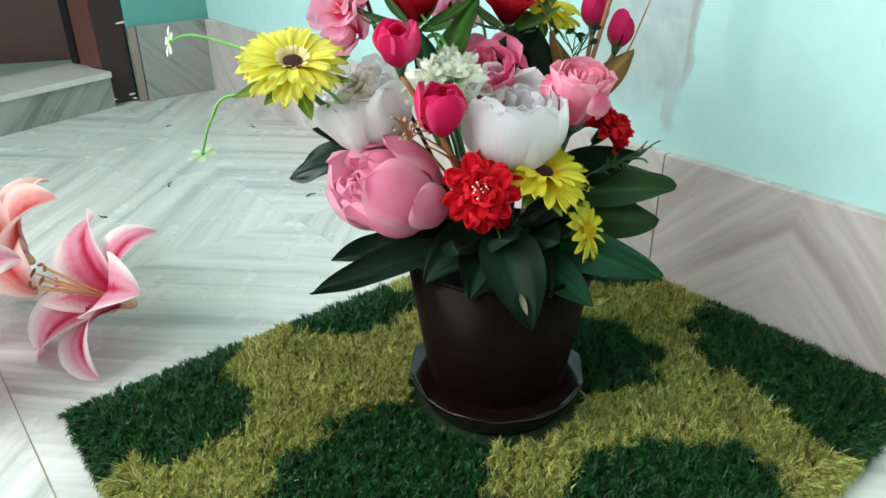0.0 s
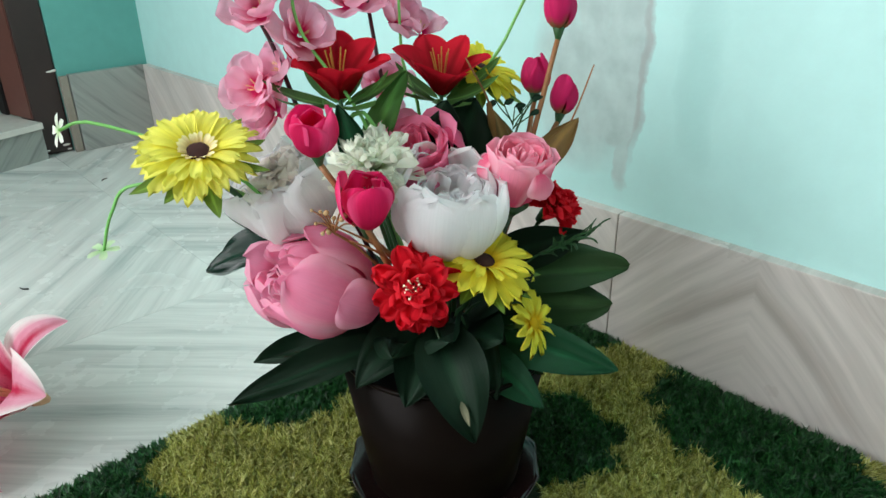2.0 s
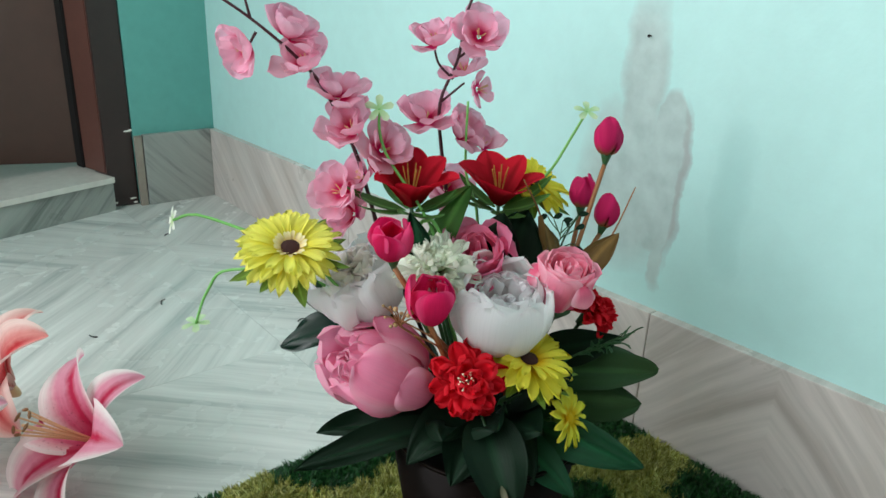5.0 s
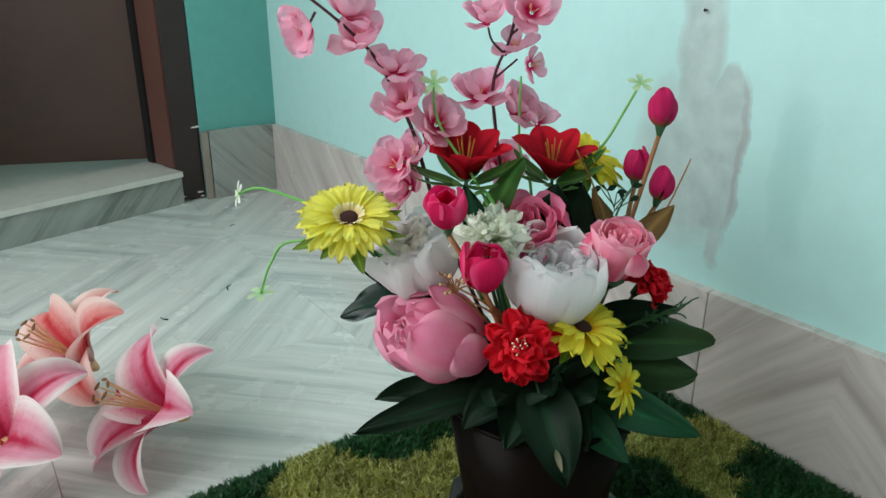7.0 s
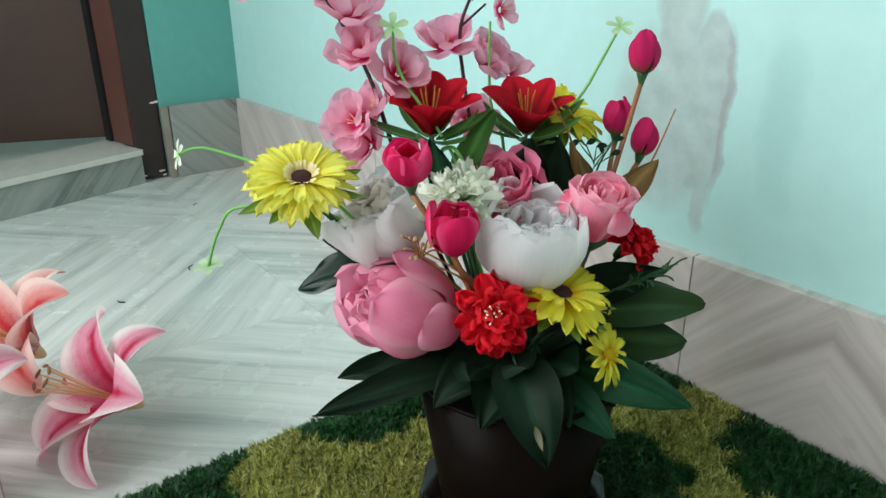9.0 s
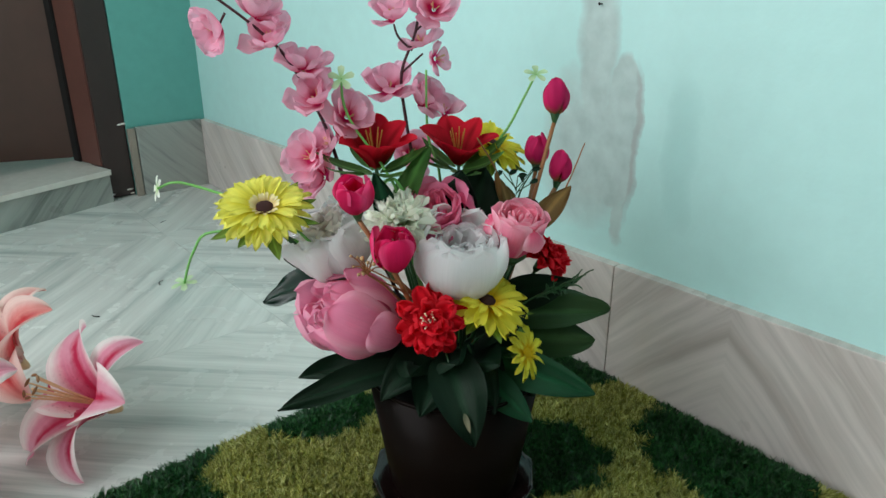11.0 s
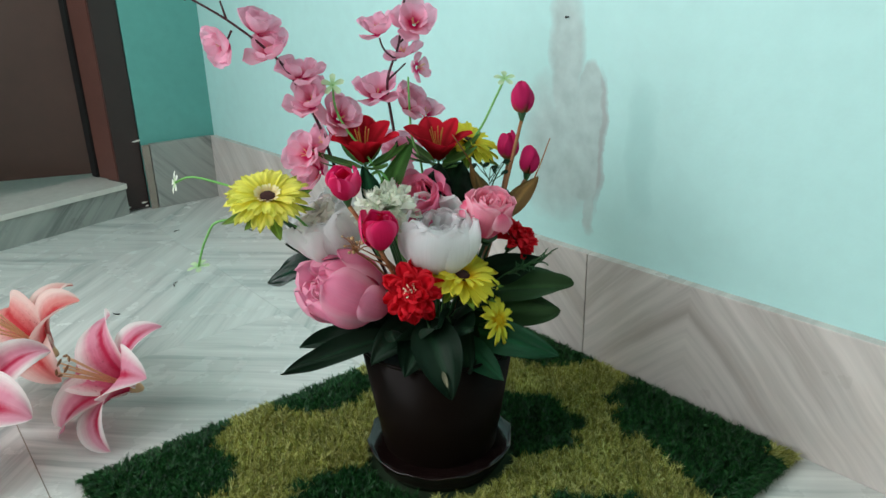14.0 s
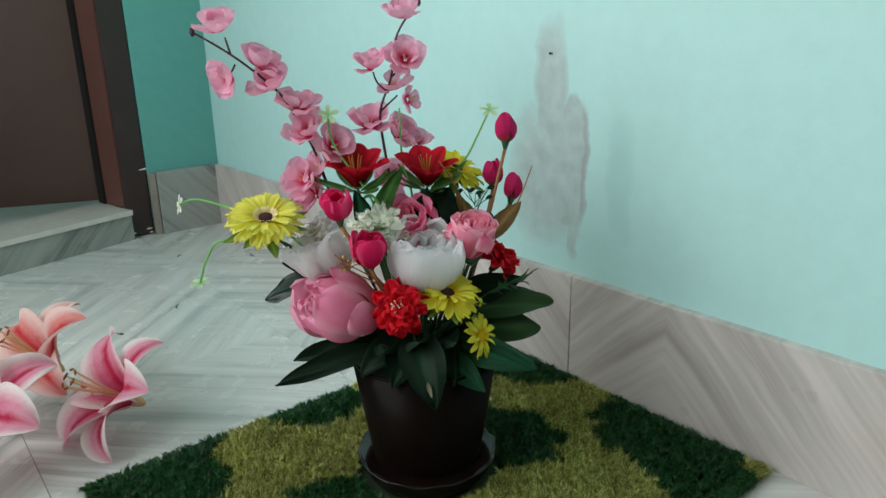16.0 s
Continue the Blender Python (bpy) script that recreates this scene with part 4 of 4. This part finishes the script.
ax = mixed(0.85, 0.05, 0.25)
c = Vector((0.436, 0.560, 0.228))
carnation(c, ax, 0.0265, "bright red ruffled carnation with pale stamens", into_pot(c - ax * 0.02))
ax = mixed(0.2, -0.6, 0.7)
c = Vector((0.571, 0.556, 0.251))
carnation(c, ax, 0.022, "small red carnation under the pink rose", into_pot(c - ax * 0.015), False)

ax = mixed(0.4, 0.1, 0.8)
c = Vector((0.450, 0.618, 0.296))
carnation(c, ax, 0.030, "greenish white ruffled carnation between the tulips", into_pot(c - ax * 0.02), False, GREEN_WHITE, 1.7)

# red lilies
for c, ax, n in ((Vector((0.462, 0.668, 0.330)), mixed(0.2, 0.0, 0.95), 0), (Vector((0.545, 0.652, 0.322)), mixed(0.25, 0.05, 0.9), 25)):
    f = thing("red_lily", facing(c, ax, n), "dark red six-petalled lily with green leaves below", "lily", "flowers in the pot")
    me = [petal_me("petal", RED_LILY, 0.047, 0.032, 68, 26, 0.55, "ovate", 0.0008, 2, 8, 10, seed=i, crumple=0.06) for i in range(3)]
    ring(f, me, 6, 0.004, 0.0, 0, 5, 7)
    for i in range(6):
        a = i * 1.05
        p1 = Vector((math.cos(a) * 0.007, math.sin(a) * 0.007, 0.034))
        bm = tube_bm([(0, 0, 0), p1 * 0.6, p1], 0.0006, 0.0005, 5)
        part("stamen", bm, GOLD, f)
    ml = [petal_me("leaf", LEAF_FRESH, 0.045, 0.015, 10, 50, 0.5, "leaf", 0.001, 2, 5, 7, seed=i) for i in range(3)]
    ring(f, ml, 9, 0.004, -0.006, 0, 14, 14, "leaf", 0.2)
    stem_to(f, into_pot(c - ax * 0.002), STEM_GREEN)


# ---- blossom branches ----
def blossom(parent, place, axis, R, spin):
    inv = parent.matrix_basis.inverted()
    holder = new("blossom")
    holder.parent = parent
    holder.matrix_basis = inv @ facing(place, axis, spin)
    holder.empty_display_size = 0.01
    for i in range(5):
        m = Matrix.Rotation(radians(72 * i + RNG.uniform(-7, 7)), 4, "Z") @ Matrix.Translation((0, 0.002, 0)) @ Matrix.Rotation(radians(RNG.uniform(-20, 20)), 4, "X")
        piece("petal", RNG.choice(BLOSSOM_ME), holder, m @ Matrix.Diagonal((R / 0.0240,) * 3 + (1,)))
        if R > 0.0255:
            piece("petal", RNG.choice(BLOSSOM_ME), holder, Matrix.Rotation(radians(36), 4, "Z") @ m @ Matrix.Translation((0, 0, 0.002)) @ Matrix.Rotation(radians(16), 4, "X") @ Matrix.Diagonal((R / 0.0305,) * 3 + (1,)))
    for i in range(7):
        a = RNG.uniform(0, 6.3)
        p1 = Vector((math.cos(a) * 0.004, math.sin(a) * 0.004, 0.010))
        part("stamen", tube_bm([(0, 0, 0), p1], 0.0004, 0.0005, 4), FILAMENT, holder)


BLOSSOM_ME = [petal_me("petal", BLOSSOM, 0.0250, 0.0275, 8, 58, 0.65, "bowl", 0.0020, 2, 8, 8, seed=i, crumple=0.14) for i in range(4)]


def branch(label, line, blooms, twigs):
    br = thing("blossom_branch", Matrix.Translation(line[0]), label, "blossom branch", "flowers in the pot")
    inv = br.matrix_basis.inverted()
    part("twig", tube_bm([inv @ Vector(p) for p in line], 0.0021, 0.0011), STEM_TWIG, br)
    for t in twigs:
        part("twig", tube_bm([inv @ Vector(p) for p in t], 0.0012, 0.0009), STEM_TWIG, br)
    bm = bmesh.new()
    bmesh.ops.create_icosphere(bm, subdivisions=2, radius=0.0038, matrix=Matrix.Translation(inv @ Vector(line[-1])) @ Matrix.Diagonal((0.8, 0.8, 1.3, 1)))
    part("tip_bud", bm, STEM_TWIG, br)
    for i, (p, ax, r) in enumerate(blooms):
        blossom(br, Vector(p), ax, r, i * 37)


branch("pink cherry blossom branch on a dark twig, leaning out", [(0.487, 0.615, 0.05), (0.476, 0.64, 0.18), (0.455, 0.69, 0.28), (0.443, 0.7, 0.331), (0.434, 0.708, 0.37), (0.416, 0.722, 0.416), (0.4, 0.735, 0.44), (0.373, 0.757, 0.468), (0.344, 0.78, 0.491)],
       [
        ((0.366, 0.763, 0.491), mixed(0.3, 0.1, 0.9), 0.027),
        ((0.394, 0.74, 0.455), mixed(0.2, -0.4, 0.8), 0.026),
        ((0.371, 0.758, 0.448), mixed(0.7, 0.5, -0.3), 0.026),
        ((0.405, 0.731, 0.434), mixed(0.6, 0.1, 0.6), 0.027),
        ((0.424, 0.716, 0.41), mixed(0.3, 0.1, 0.9), 0.028),
        ((0.432, 0.709, 0.385), mixed(0.6, 0.2, 0.6), 0.029),
        ((0.45, 0.694, 0.37), mixed(0.6, -0.4, 0.4), 0.027),
        ((0.426, 0.714, 0.334), mixed(0.8, 0.5, 0.3), 0.028),
        ((0.433, 0.708, 0.316), mixed(0.6, 0.6, 0.0), 0.026),
        ((0.441, 0.702, 0.346), mixed(0.3, 0.5, 0.3), 0.022),
       ],
       [[(0.373, 0.757, 0.468), (0.37, 0.76, 0.485)], [(0.376, 0.755, 0.458), (0.371, 0.758, 0.448)], [(0.439, 0.703, 0.34), (0.427, 0.713, 0.333)]])
branch("pink cherry blossom branch on a thin dark twig, upright", [(0.50, 0.62, 0.05), (0.512, 0.645, 0.18), (0.535, 0.70, 0.28), (0.537, 0.723, 0.355), (0.535, 0.725, 0.398), (0.546, 0.716, 0.437), (0.553, 0.711, 0.484), (0.572, 0.695, 0.518)],
       [
        ((0.558, 0.707, 0.501), mixed(0.2, 0.0, 0.95), 0.026),
        ((0.53, 0.729, 0.447), mixed(0.3, 0.2, 0.8), 0.026),
        ((0.559, 0.705, 0.455), mixed(0.8, -0.1, 0.3), 0.028),
        ((0.551, 0.712, 0.424), mixed(0.4, 0.2, 0.7), 0.022),
        ((0.56, 0.705, 0.411), mixed(0.4, -0.6, 0.0), 0.016),
        ((0.525, 0.733, 0.38), mixed(0.4, 0.1, 0.8), 0.032),
        ((0.548, 0.714, 0.368), mixed(0.4, -0.5, 0.6), 0.029),
        ((0.541, 0.72, 0.317), mixed(0.7, -0.1, 0.3), 0.028),
        ((0.566, 0.7, 0.359), mixed(0.3, -0.4, 0.7), 0.022),
       ],
       [[(0.543, 0.718, 0.419), (0.533, 0.726, 0.431), (0.53, 0.729, 0.443)], [(0.546, 0.716, 0.437), (0.558, 0.706, 0.45)], [(0.535, 0.725, 0.398), (0.551, 0.712, 0.416)]])
TENDRILS = [
    ([(0.385, 0.672, 0.285), (0.322, 0.736, 0.324), (0.3, 0.754, 0.321)], "five-petalled pale tendril flower", mixed(0.1, 1, 0.1)),
    ([(0.385, 0.672, 0.275), (0.333, 0.727, 0.282), (0.317, 0.74, 0.263), (0.308, 0.747, 0.234)], "star", mixed(0.25, 0.1, 0.9)),
    ([(0.47, 0.64, 0.30), (0.446, 0.682, 0.372), (0.442, 0.685, 0.406)], "clover", mixed(0.8, 0, 0.3)),
    ([(0.575, 0.645, 0.31), (0.596, 0.634, 0.358), (0.612, 0.621, 0.401)], "clover", mixed(0.5, 0, 0.6)),
    ([(0.53, 0.66, 0.30), (0.539, 0.69, 0.342), (0.538, 0.691, 0.404)], "", mixed(0.5, 0, 0.6)),
]
BLADE = [(0.46, 0.65, 0.305), (0.464, 0.647, 0.322), (0.47, 0.642, 0.315), (0.479, 0.634, 0.289)]

# pale green tendrils with small starry tips
for pts, tip, ax in TENDRILS:
    t = thing("tendril", Matrix.Translation(pts[0]), "thin pale green plastic tendril" + (" with a small starry tip" if tip else ""), "tendril", "flowers in the pot")
    inv = t.matrix_basis.inverted()
    down = [(0.49, 0.61, 0.06), (0.49 + (pts[0][0] - 0.49) * 0.4, 0.61 + (pts[0][1] - 0.61) * 0.4, 0.17)]
    part("stem", tube_bm([inv @ Vector(p) for p in down + pts], 0.0016, 0.0011), STEM_LIME, t)
    if tip:
        star = new("tip_flower")
        star.parent = t
        star.matrix_basis = inv @ facing(pts[-1], ax)
        me = petal_me("petal", STAR_GREEN if tip != "five-petalled pale tendril flower" else GREEN_WHITE, 0.0120, 0.008, 10, -10, 0.3, "round", 0, 2, 4, 4)
        for i in range(5):
            piece("petal", me, star, Matrix.Rotation(radians(72 * i), 4, "Z"))
b = thing("curved_leaf", Matrix.Translation(BLADE[0]), "bright green curved narrow plastic leaf", "leaf", "flowers in the pot")
inv = b.matrix_basis.inverted()
bm = tube_bm([inv @ Vector(p) for p in [(0.49, 0.61, 0.06), (0.482, 0.62, 0.2)] + BLADE], 0.0022, 0.0012)
part("blade", bm, STEM_LIME, b)


# ---- foliage ----
def leaf_thing(base, tip, width, material, label, droop=0.25, fold=0.35, twist=0.0, seed=0, stem_m=None):
    base, tip = Vector(base), Vector(tip)
    d = tip - base
    L = d.length
    lf = thing("leaf", Matrix.Translation(base), label, "leaf", "leaves round the pot rim")
    me = petal_me("blade", material, L * 1.03, width, degrees_of(droop), -degrees_of(droop), fold, "ovate" if material in (LEAF_MID, LEAF_GLOSS) else "leaf", 0.0065, 2, 10, 16, 1.0, 0.04, seed=seed, crumple=0.07)
    yy = d.normalized()
    zz = (CAM_SIDE * 0.85 + UP * 0.5)
    zz = (zz - yy * zz.dot(yy)).normalized()
    q = Matrix((yy.cross(zz), yy, zz)).transposed().to_4x4()
    piece("blade", me, lf, q @ Matrix.Rotation(radians(twist), 4, "Y"))
    inv = lf.matrix_basis.inverted()
    part("stalk", tube_bm([inv @ Vector((POT.x + (base.x - POT.x) * 0.2, POT.y + (base.y - POT.y) * 0.2, 0.05)), inv @ (base.lerp(Vector((POT.x, POT.y, 0.12)), 0.4)), Vector((0, 0, 0)), d * 0.25 + Vector((0, 0, 0.001))], 0.0018, 0.001), stem_m or STEM_GREEN, lf)
    return lf


def degrees_of(k):
    return math.degrees(k)


DARK_L = "long dark green fabric leaf over the pot rim"
for i, (base, tip, w, m, label, droop, fold, twist) in enumerate([
    ((0.448, 0.605, 0.166), (0.366, 0.655, 0.158), 0.028, LEAF_DARK, DARK_L, 0.25, 0.5, 20),
    ((0.450, 0.595, 0.168), (0.336, 0.637, 0.147), 0.027, LEAF_DARK, DARK_L, 0.25, 0.5, 15),
    ((0.452, 0.560, 0.195), (0.432, 0.500, 0.142), 0.046, LEAF_DARK, "broad dark green leaf drooping over the pot with a pale fold", 0.45, 0.4, 0),
    ((0.478, 0.588, 0.178), (0.404, 0.588, 0.152), 0.044, LEAF_DARK, "broad dark green leaf lying over the pot rim", 0.4, 0.35, 25),
    ((0.480, 0.582, 0.180), (0.416, 0.550, 0.150), 0.046, LEAF_DARK, "broad dark green leaf lying over the pot rim", 0.45, 0.35, 10),
    ((0.490, 0.575, 0.180), (0.468, 0.516, 0.148), 0.044, LEAF_DARK, "broad dark green leaf lying over the pot rim", 0.45, 0.35, -10),
    ((0.500, 0.570, 0.180), (0.512, 0.512, 0.150), 0.040, LEAF_DARK, "broad dark green leaf lying over the pot rim", 0.4, 0.35, -15),
    ((0.490, 0.560, 0.175), (0.537, 0.471, 0.162), 0.036, LEAF_GREEN, DARK_L, 0.2, 0.4, 0),
    ((0.485, 0.555, 0.165), (0.488, 0.492, 0.145), 0.030, LEAF_GREEN, "green leaf drooping beside the low daisy", 0.35, 0.4, 10),
    ((0.525, 0.585, 0.190), (0.602, 0.511, 0.204), 0.050, LEAF_MID, "broad olive green leaf reaching sideways", 0.2, 0.3, -25),
    ((0.520, 0.575, 0.178), (0.580, 0.508, 0.182), 0.042, LEAF_MID, "broad olive green leaf reaching sideways", 0.15, 0.3, -10),
    ((0.425, 0.680, 0.232), (0.368, 0.716, 0.208), 0.040, LEAF_GLOSS, "glossy dark green leaf under the yellow gerbera", 0.25, 0.4, 25),
    ((0.425, 0.675, 0.236), (0.385, 0.704, 0.250), 0.026, LEAF_DARK, "dark green leaf beside the pink peony", 0.2, 0.4, 0),
    ((0.440, 0.655, 0.225), (0.405, 0.672, 0.262), 0.026, LEAF_DARK, "dark green leaf beside the pink peony", 0.2, 0.4, -20),
    ((0.460, 0.590, 0.165), (0.415, 0.560, 0.185), 0.046, LEAF_DARK, "broad dark green leaf under the red carnation", 0.3, 0.3, 40),
    ((0.470, 0.575, 0.170), (0.440, 0.530, 0.200), 0.050, LEAF_DARK, "broad dark green leaf under the red carnation", 0.3, 0.3, 20),
    ((0.480, 0.565, 0.170), (0.470, 0.515, 0.195), 0.050, LEAF_DARK, "broad dark green leaf under the golden daisy", 0.3, 0.3, -20),
    ((0.495, 0.570, 0.185), (0.510, 0.525, 0.225), 0.046, LEAF_DARK, "broad dark green leaf under the golden daisy", 0.3, 0.3, -40),
    ((0.470, 0.625, 0.165), (0.430, 0.625, 0.190), 0.044, LEAF_DARK, "dark green leaf under the pink peony", 0.3, 0.3, 0),
    ((0.450, 0.610, 0.165), (0.425, 0.585, 0.160), 0.040, LEAF_DARK, DARK_L, 0.3, 0.3, 0),
    ((0.535, 0.585, 0.210), (0.580, 0.535, 0.232), 0.034, LEAF_DARK, "dark green leaf under the small red carnation", 0.2, 0.3, 30),
    ((0.530, 0.620, 0.270), (0.560, 0.630, 0.318), 0.050, LEAF_DARK, "dark green leaf under the red lily", 0.2, 0.3, 0),
    ((0.510, 0.625, 0.270), (0.520, 0.620, 0.325), 0.044, LEAF_DARK, "dark green leaf under the red lily", 0.2, 0.3, 0),
    ((0.570, 0.600, 0.262), (0.556, 0.612, 0.318), 0.024, LEAF_BROWN, "tan green leaf behind the pink rose", 0.2, 0.4, 30),
    ((0.585, 0.590, 0.262), (0.622, 0.580, 0.300), 0.026, LEAF_BROWN, "tan green leaf on the bud stems", 0.2, 0.3, -20),
    ((0.455, 0.640, 0.285), (0.448, 0.650, 0.330), 0.022, LEAF_GREEN, "green leaf below the red lily", 0.2, 0.4, 10),
    ((0.475, 0.655, 0.285), (0.500, 0.640, 0.345), 0.026, LEAF_FRESH, "green leaf below the red lily", 0.2, 0.4, -20),
    ((0.530, 0.645, 0.165), (0.590, 0.680, 0.185), 0.040, LEAF_DARK, DARK_L, 0.3, 0.3, 0),
    ((0.490, 0.660, 0.165), (0.490, 0.740, 0.175), 0.040, LEAF_DARK, DARK_L, 0.3, 0.3, 0),
]):
    lf = leaf_thing(base, tip, w, m, label, droop, fold, twist, i)
    if "pale fold" in label:
        d = Vector(tip) - Vector(base)
        me = petal_me("turned_tip", PALE_FOLD, d.length * 0.20, 0.0048, 8, -14, 0.5, "leaf", 0.0008, 2, 6, 8)
        yy = d.normalized()
        zz = (CAM_SIDE - yy * CAM_SIDE.dot(yy)).normalized()
        piece("turned_tip", me, lf, Matrix.Translation(d * 0.68 + zz * 0.0085) @ Matrix((yy.cross(zz), yy, zz)).transposed().to_4x4())

# tan needles and a dried sprig among the blooms
for pts in ([(0.50, 0.60, 0.06), (0.555, 0.62, 0.24), (0.572, 0.622, 0.30), (0.530, 0.610, 0.355)], [(0.505, 0.60, 0.06), (0.57, 0.60, 0.24), (0.618, 0.590, 0.285), (0.645, 0.585, 0.338)],
            [(0.49, 0.60, 0.06), (0.462, 0.592, 0.2), (0.435, 0.588, 0.245), (0.402, 0.598, 0.272)], [(0.49, 0.60, 0.06), (0.462, 0.592, 0.2), (0.433, 0.586, 0.243), (0.408, 0.588, 0.262)]):
    nd = thing("needle_leaf", Matrix.Translation(pts[-1]), "thin tan plastic needle leaf", "leaf", "leaves round the pot rim")
    part("blade", tube_bm([Vector(p) - Vector(pts[-1]) for p in pts], 0.0016, 0.0006), STEM_BROWN, nd)

# dried sprig beside the tulips and wiry tendrils behind the pink rose
sp = thing("dried_sprig", Matrix.Translation((0.408, 0.606, 0.262)), "small dried tan sprig with beige beads", "sprig", "flowers in the pot")
inv = sp.matrix_basis.inverted()
part("stalk", tube_bm([inv @ Vector(p) for p in [(0.49, 0.60, 0.06), (0.46, 0.60, 0.19), (0.43, 0.603, 0.24), (0.408, 0.606, 0.262)]], 0.0014, 0.0009), STEM_BROWN, sp)
rg = random.Random(5)
for i in range(11):
    e = LEFT * rg.uniform(-0.014, 0.014) + CAM_SIDE * rg.uniform(-0.004, 0.006) + UP * rg.uniform(0.0, 0.018)
    part("twiglet", tube_bm([(0, 0, 0), e * 0.5 + UP * 0.003, e], 0.0007, 0.0005, 5), STEM_BROWN, sp)
    bm = bmesh.new()
    bmesh.ops.create_icosphere(bm, subdivisions=2, radius=rg.uniform(0.0011, 0.0020), matrix=Matrix.Translation(e))
    part("bead", bm, BEIGE, sp)
sp = thing("wiry_tendril", Matrix.Translation((0.575, 0.605, 0.285)), "dark wiry plastic tendril with tiny leaves", "tendril", "flowers in the pot")
inv = sp.matrix_basis.inverted()
part("stem", tube_bm([inv @ Vector(p) for p in [(0.50, 0.60, 0.06), (0.54, 0.60, 0.18), (0.575, 0.605, 0.285), (0.592, 0.600, 0.318)]], 0.0012, 0.0007), STEM_GREEN, sp)
me = petal_me("leaflet", LEAF_DARK, 0.010, 0.005, 20, -10, 0.4, "leaf", 0, 2, 4, 5)
for i in range(9):
    e = LEFT * rg.uniform(-0.020, 0.016) + UP * rg.uniform(0.004, 0.036)
    part("wire", tube_bm([UP * e.z * 0.5, e * 0.7 + UP * 0.004, e], 0.0006, 0.0004, 5), STEM_GREEN, sp)
    piece("leaflet", me, sp, facing(e, mixed(0.8, rg.uniform(-0.4, 0.4), 0.3), rg.uniform(0, 360)))

# feathery sprig beside the small carnation
sp = thing("feathery_sprig", Matrix.Translation((0.545, 0.555, 0.215)), "dark green feathery plastic sprig", "sprig", "leaves round the pot rim")
inv = sp.matrix_basis.inverted()
part("stalk", tube_bm([inv @ Vector(p) for p in [(0.50, 0.60, 0.06), (0.525, 0.57, 0.18), (0.545, 0.555, 0.215), (0.580, 0.532, 0.230)]], 0.0014, 0.0006), STEM_GREEN, sp)
for i in range(34):
    t = RNG.uniform(0.1, 1)
    p = Vector((0.035, -0.023, 0.015)) * t
    e = p + Vector((RNG.uniform(-0.004, 0.014), RNG.uniform(-0.014, 0.002), RNG.uniform(-0.006, 0.013)))
    part("needle", tube_bm([p, p.lerp(e, 0.6) + Vector((0, 0, 0.002)), e], 0.0008, 0.0005, 4), STEM_GREEN, sp)


# ---- lilies lying on the floor ----
def lily(place, axis, spin, material, label, R=0.095, open_=1.0, tube=None):
    f = thing("stargazer_lily", facing(place, axis, spin), label, "lily", "lilies on the floor")
    wide = [petal_me("petal", material, R, R * 0.66, 66, -46 * open_, 0.65, "lily", 0.005, 2, 10, 18, 1.45, 0.05, seed=i) for i in range(3)]
    thin = [petal_me("petal", material, R * 1.02, R * 0.50, 62, -70 * open_, 0.5, "lily", 0.004, 2, 10, 18, 1.5, 0.05, seed=i + 7) for i in range(3)]
    ring(f, thin, 3, 0.005, -0.002, 0, 5, 5)
    ring(f, wide, 3, 0.004, 0.0, 60, 5, 5)
    for i in range(6):
        a = i * 1.05 + 0.3
        d = Vector((math.cos(a), math.sin(a), 0))
        p1 = d * 0.012 + Vector((0, 0, 0.088))
        st = part("stamen", tube_bm([(0, 0, 0), d * 0.004 + Vector((0, 0, 0.04)), p1], 0.0015, 0.0009, 6), FILAMENT, f)
        bm = bmesh.new()
        bmesh.ops.create_icosphere(bm, subdivisions=2, radius=0.002, matrix=Matrix.Translation(p1) @ Matrix.Rotation(a, 4, "Z") @ Matrix.Diagonal((0.8, 2.6, 0.8, 1)))
        part("anther", bm, ANTHER, st)
    part("pistil", tube_bm([(0, 0, 0), (0.002, 0, 0.05), (0.004, 0, 0.088)], 0.0016, 0.0014, 6), FILAMENT, f)
    part("throat", lathe_bm([(0.003, -0.016), (0.006, -0.011), (0.008, -0.004), (0.009, 0.004), (0.006, 0.006)], 14), FILAMENT, f)
    return f


lily((0.261, 0.914, 0.040), mixed(0.56, 0.62, 0.50), -14, LILY_PINK, "pink and white stargazer lily lying on the marble floor", 0.113)
lily((0.200, 1.055, 0.055), mixed(0.55, 0.40, 0.62), 18, LILY_ORANGE, "salmon pink stargazer lily lying behind its neighbour", 0.112)
lily((0.105, 0.935, 0.050), mixed(0.6, 0.1, 0.7), 80, LILY_PINK, "pink and white stargazer lily on the marble floor", 0.118)
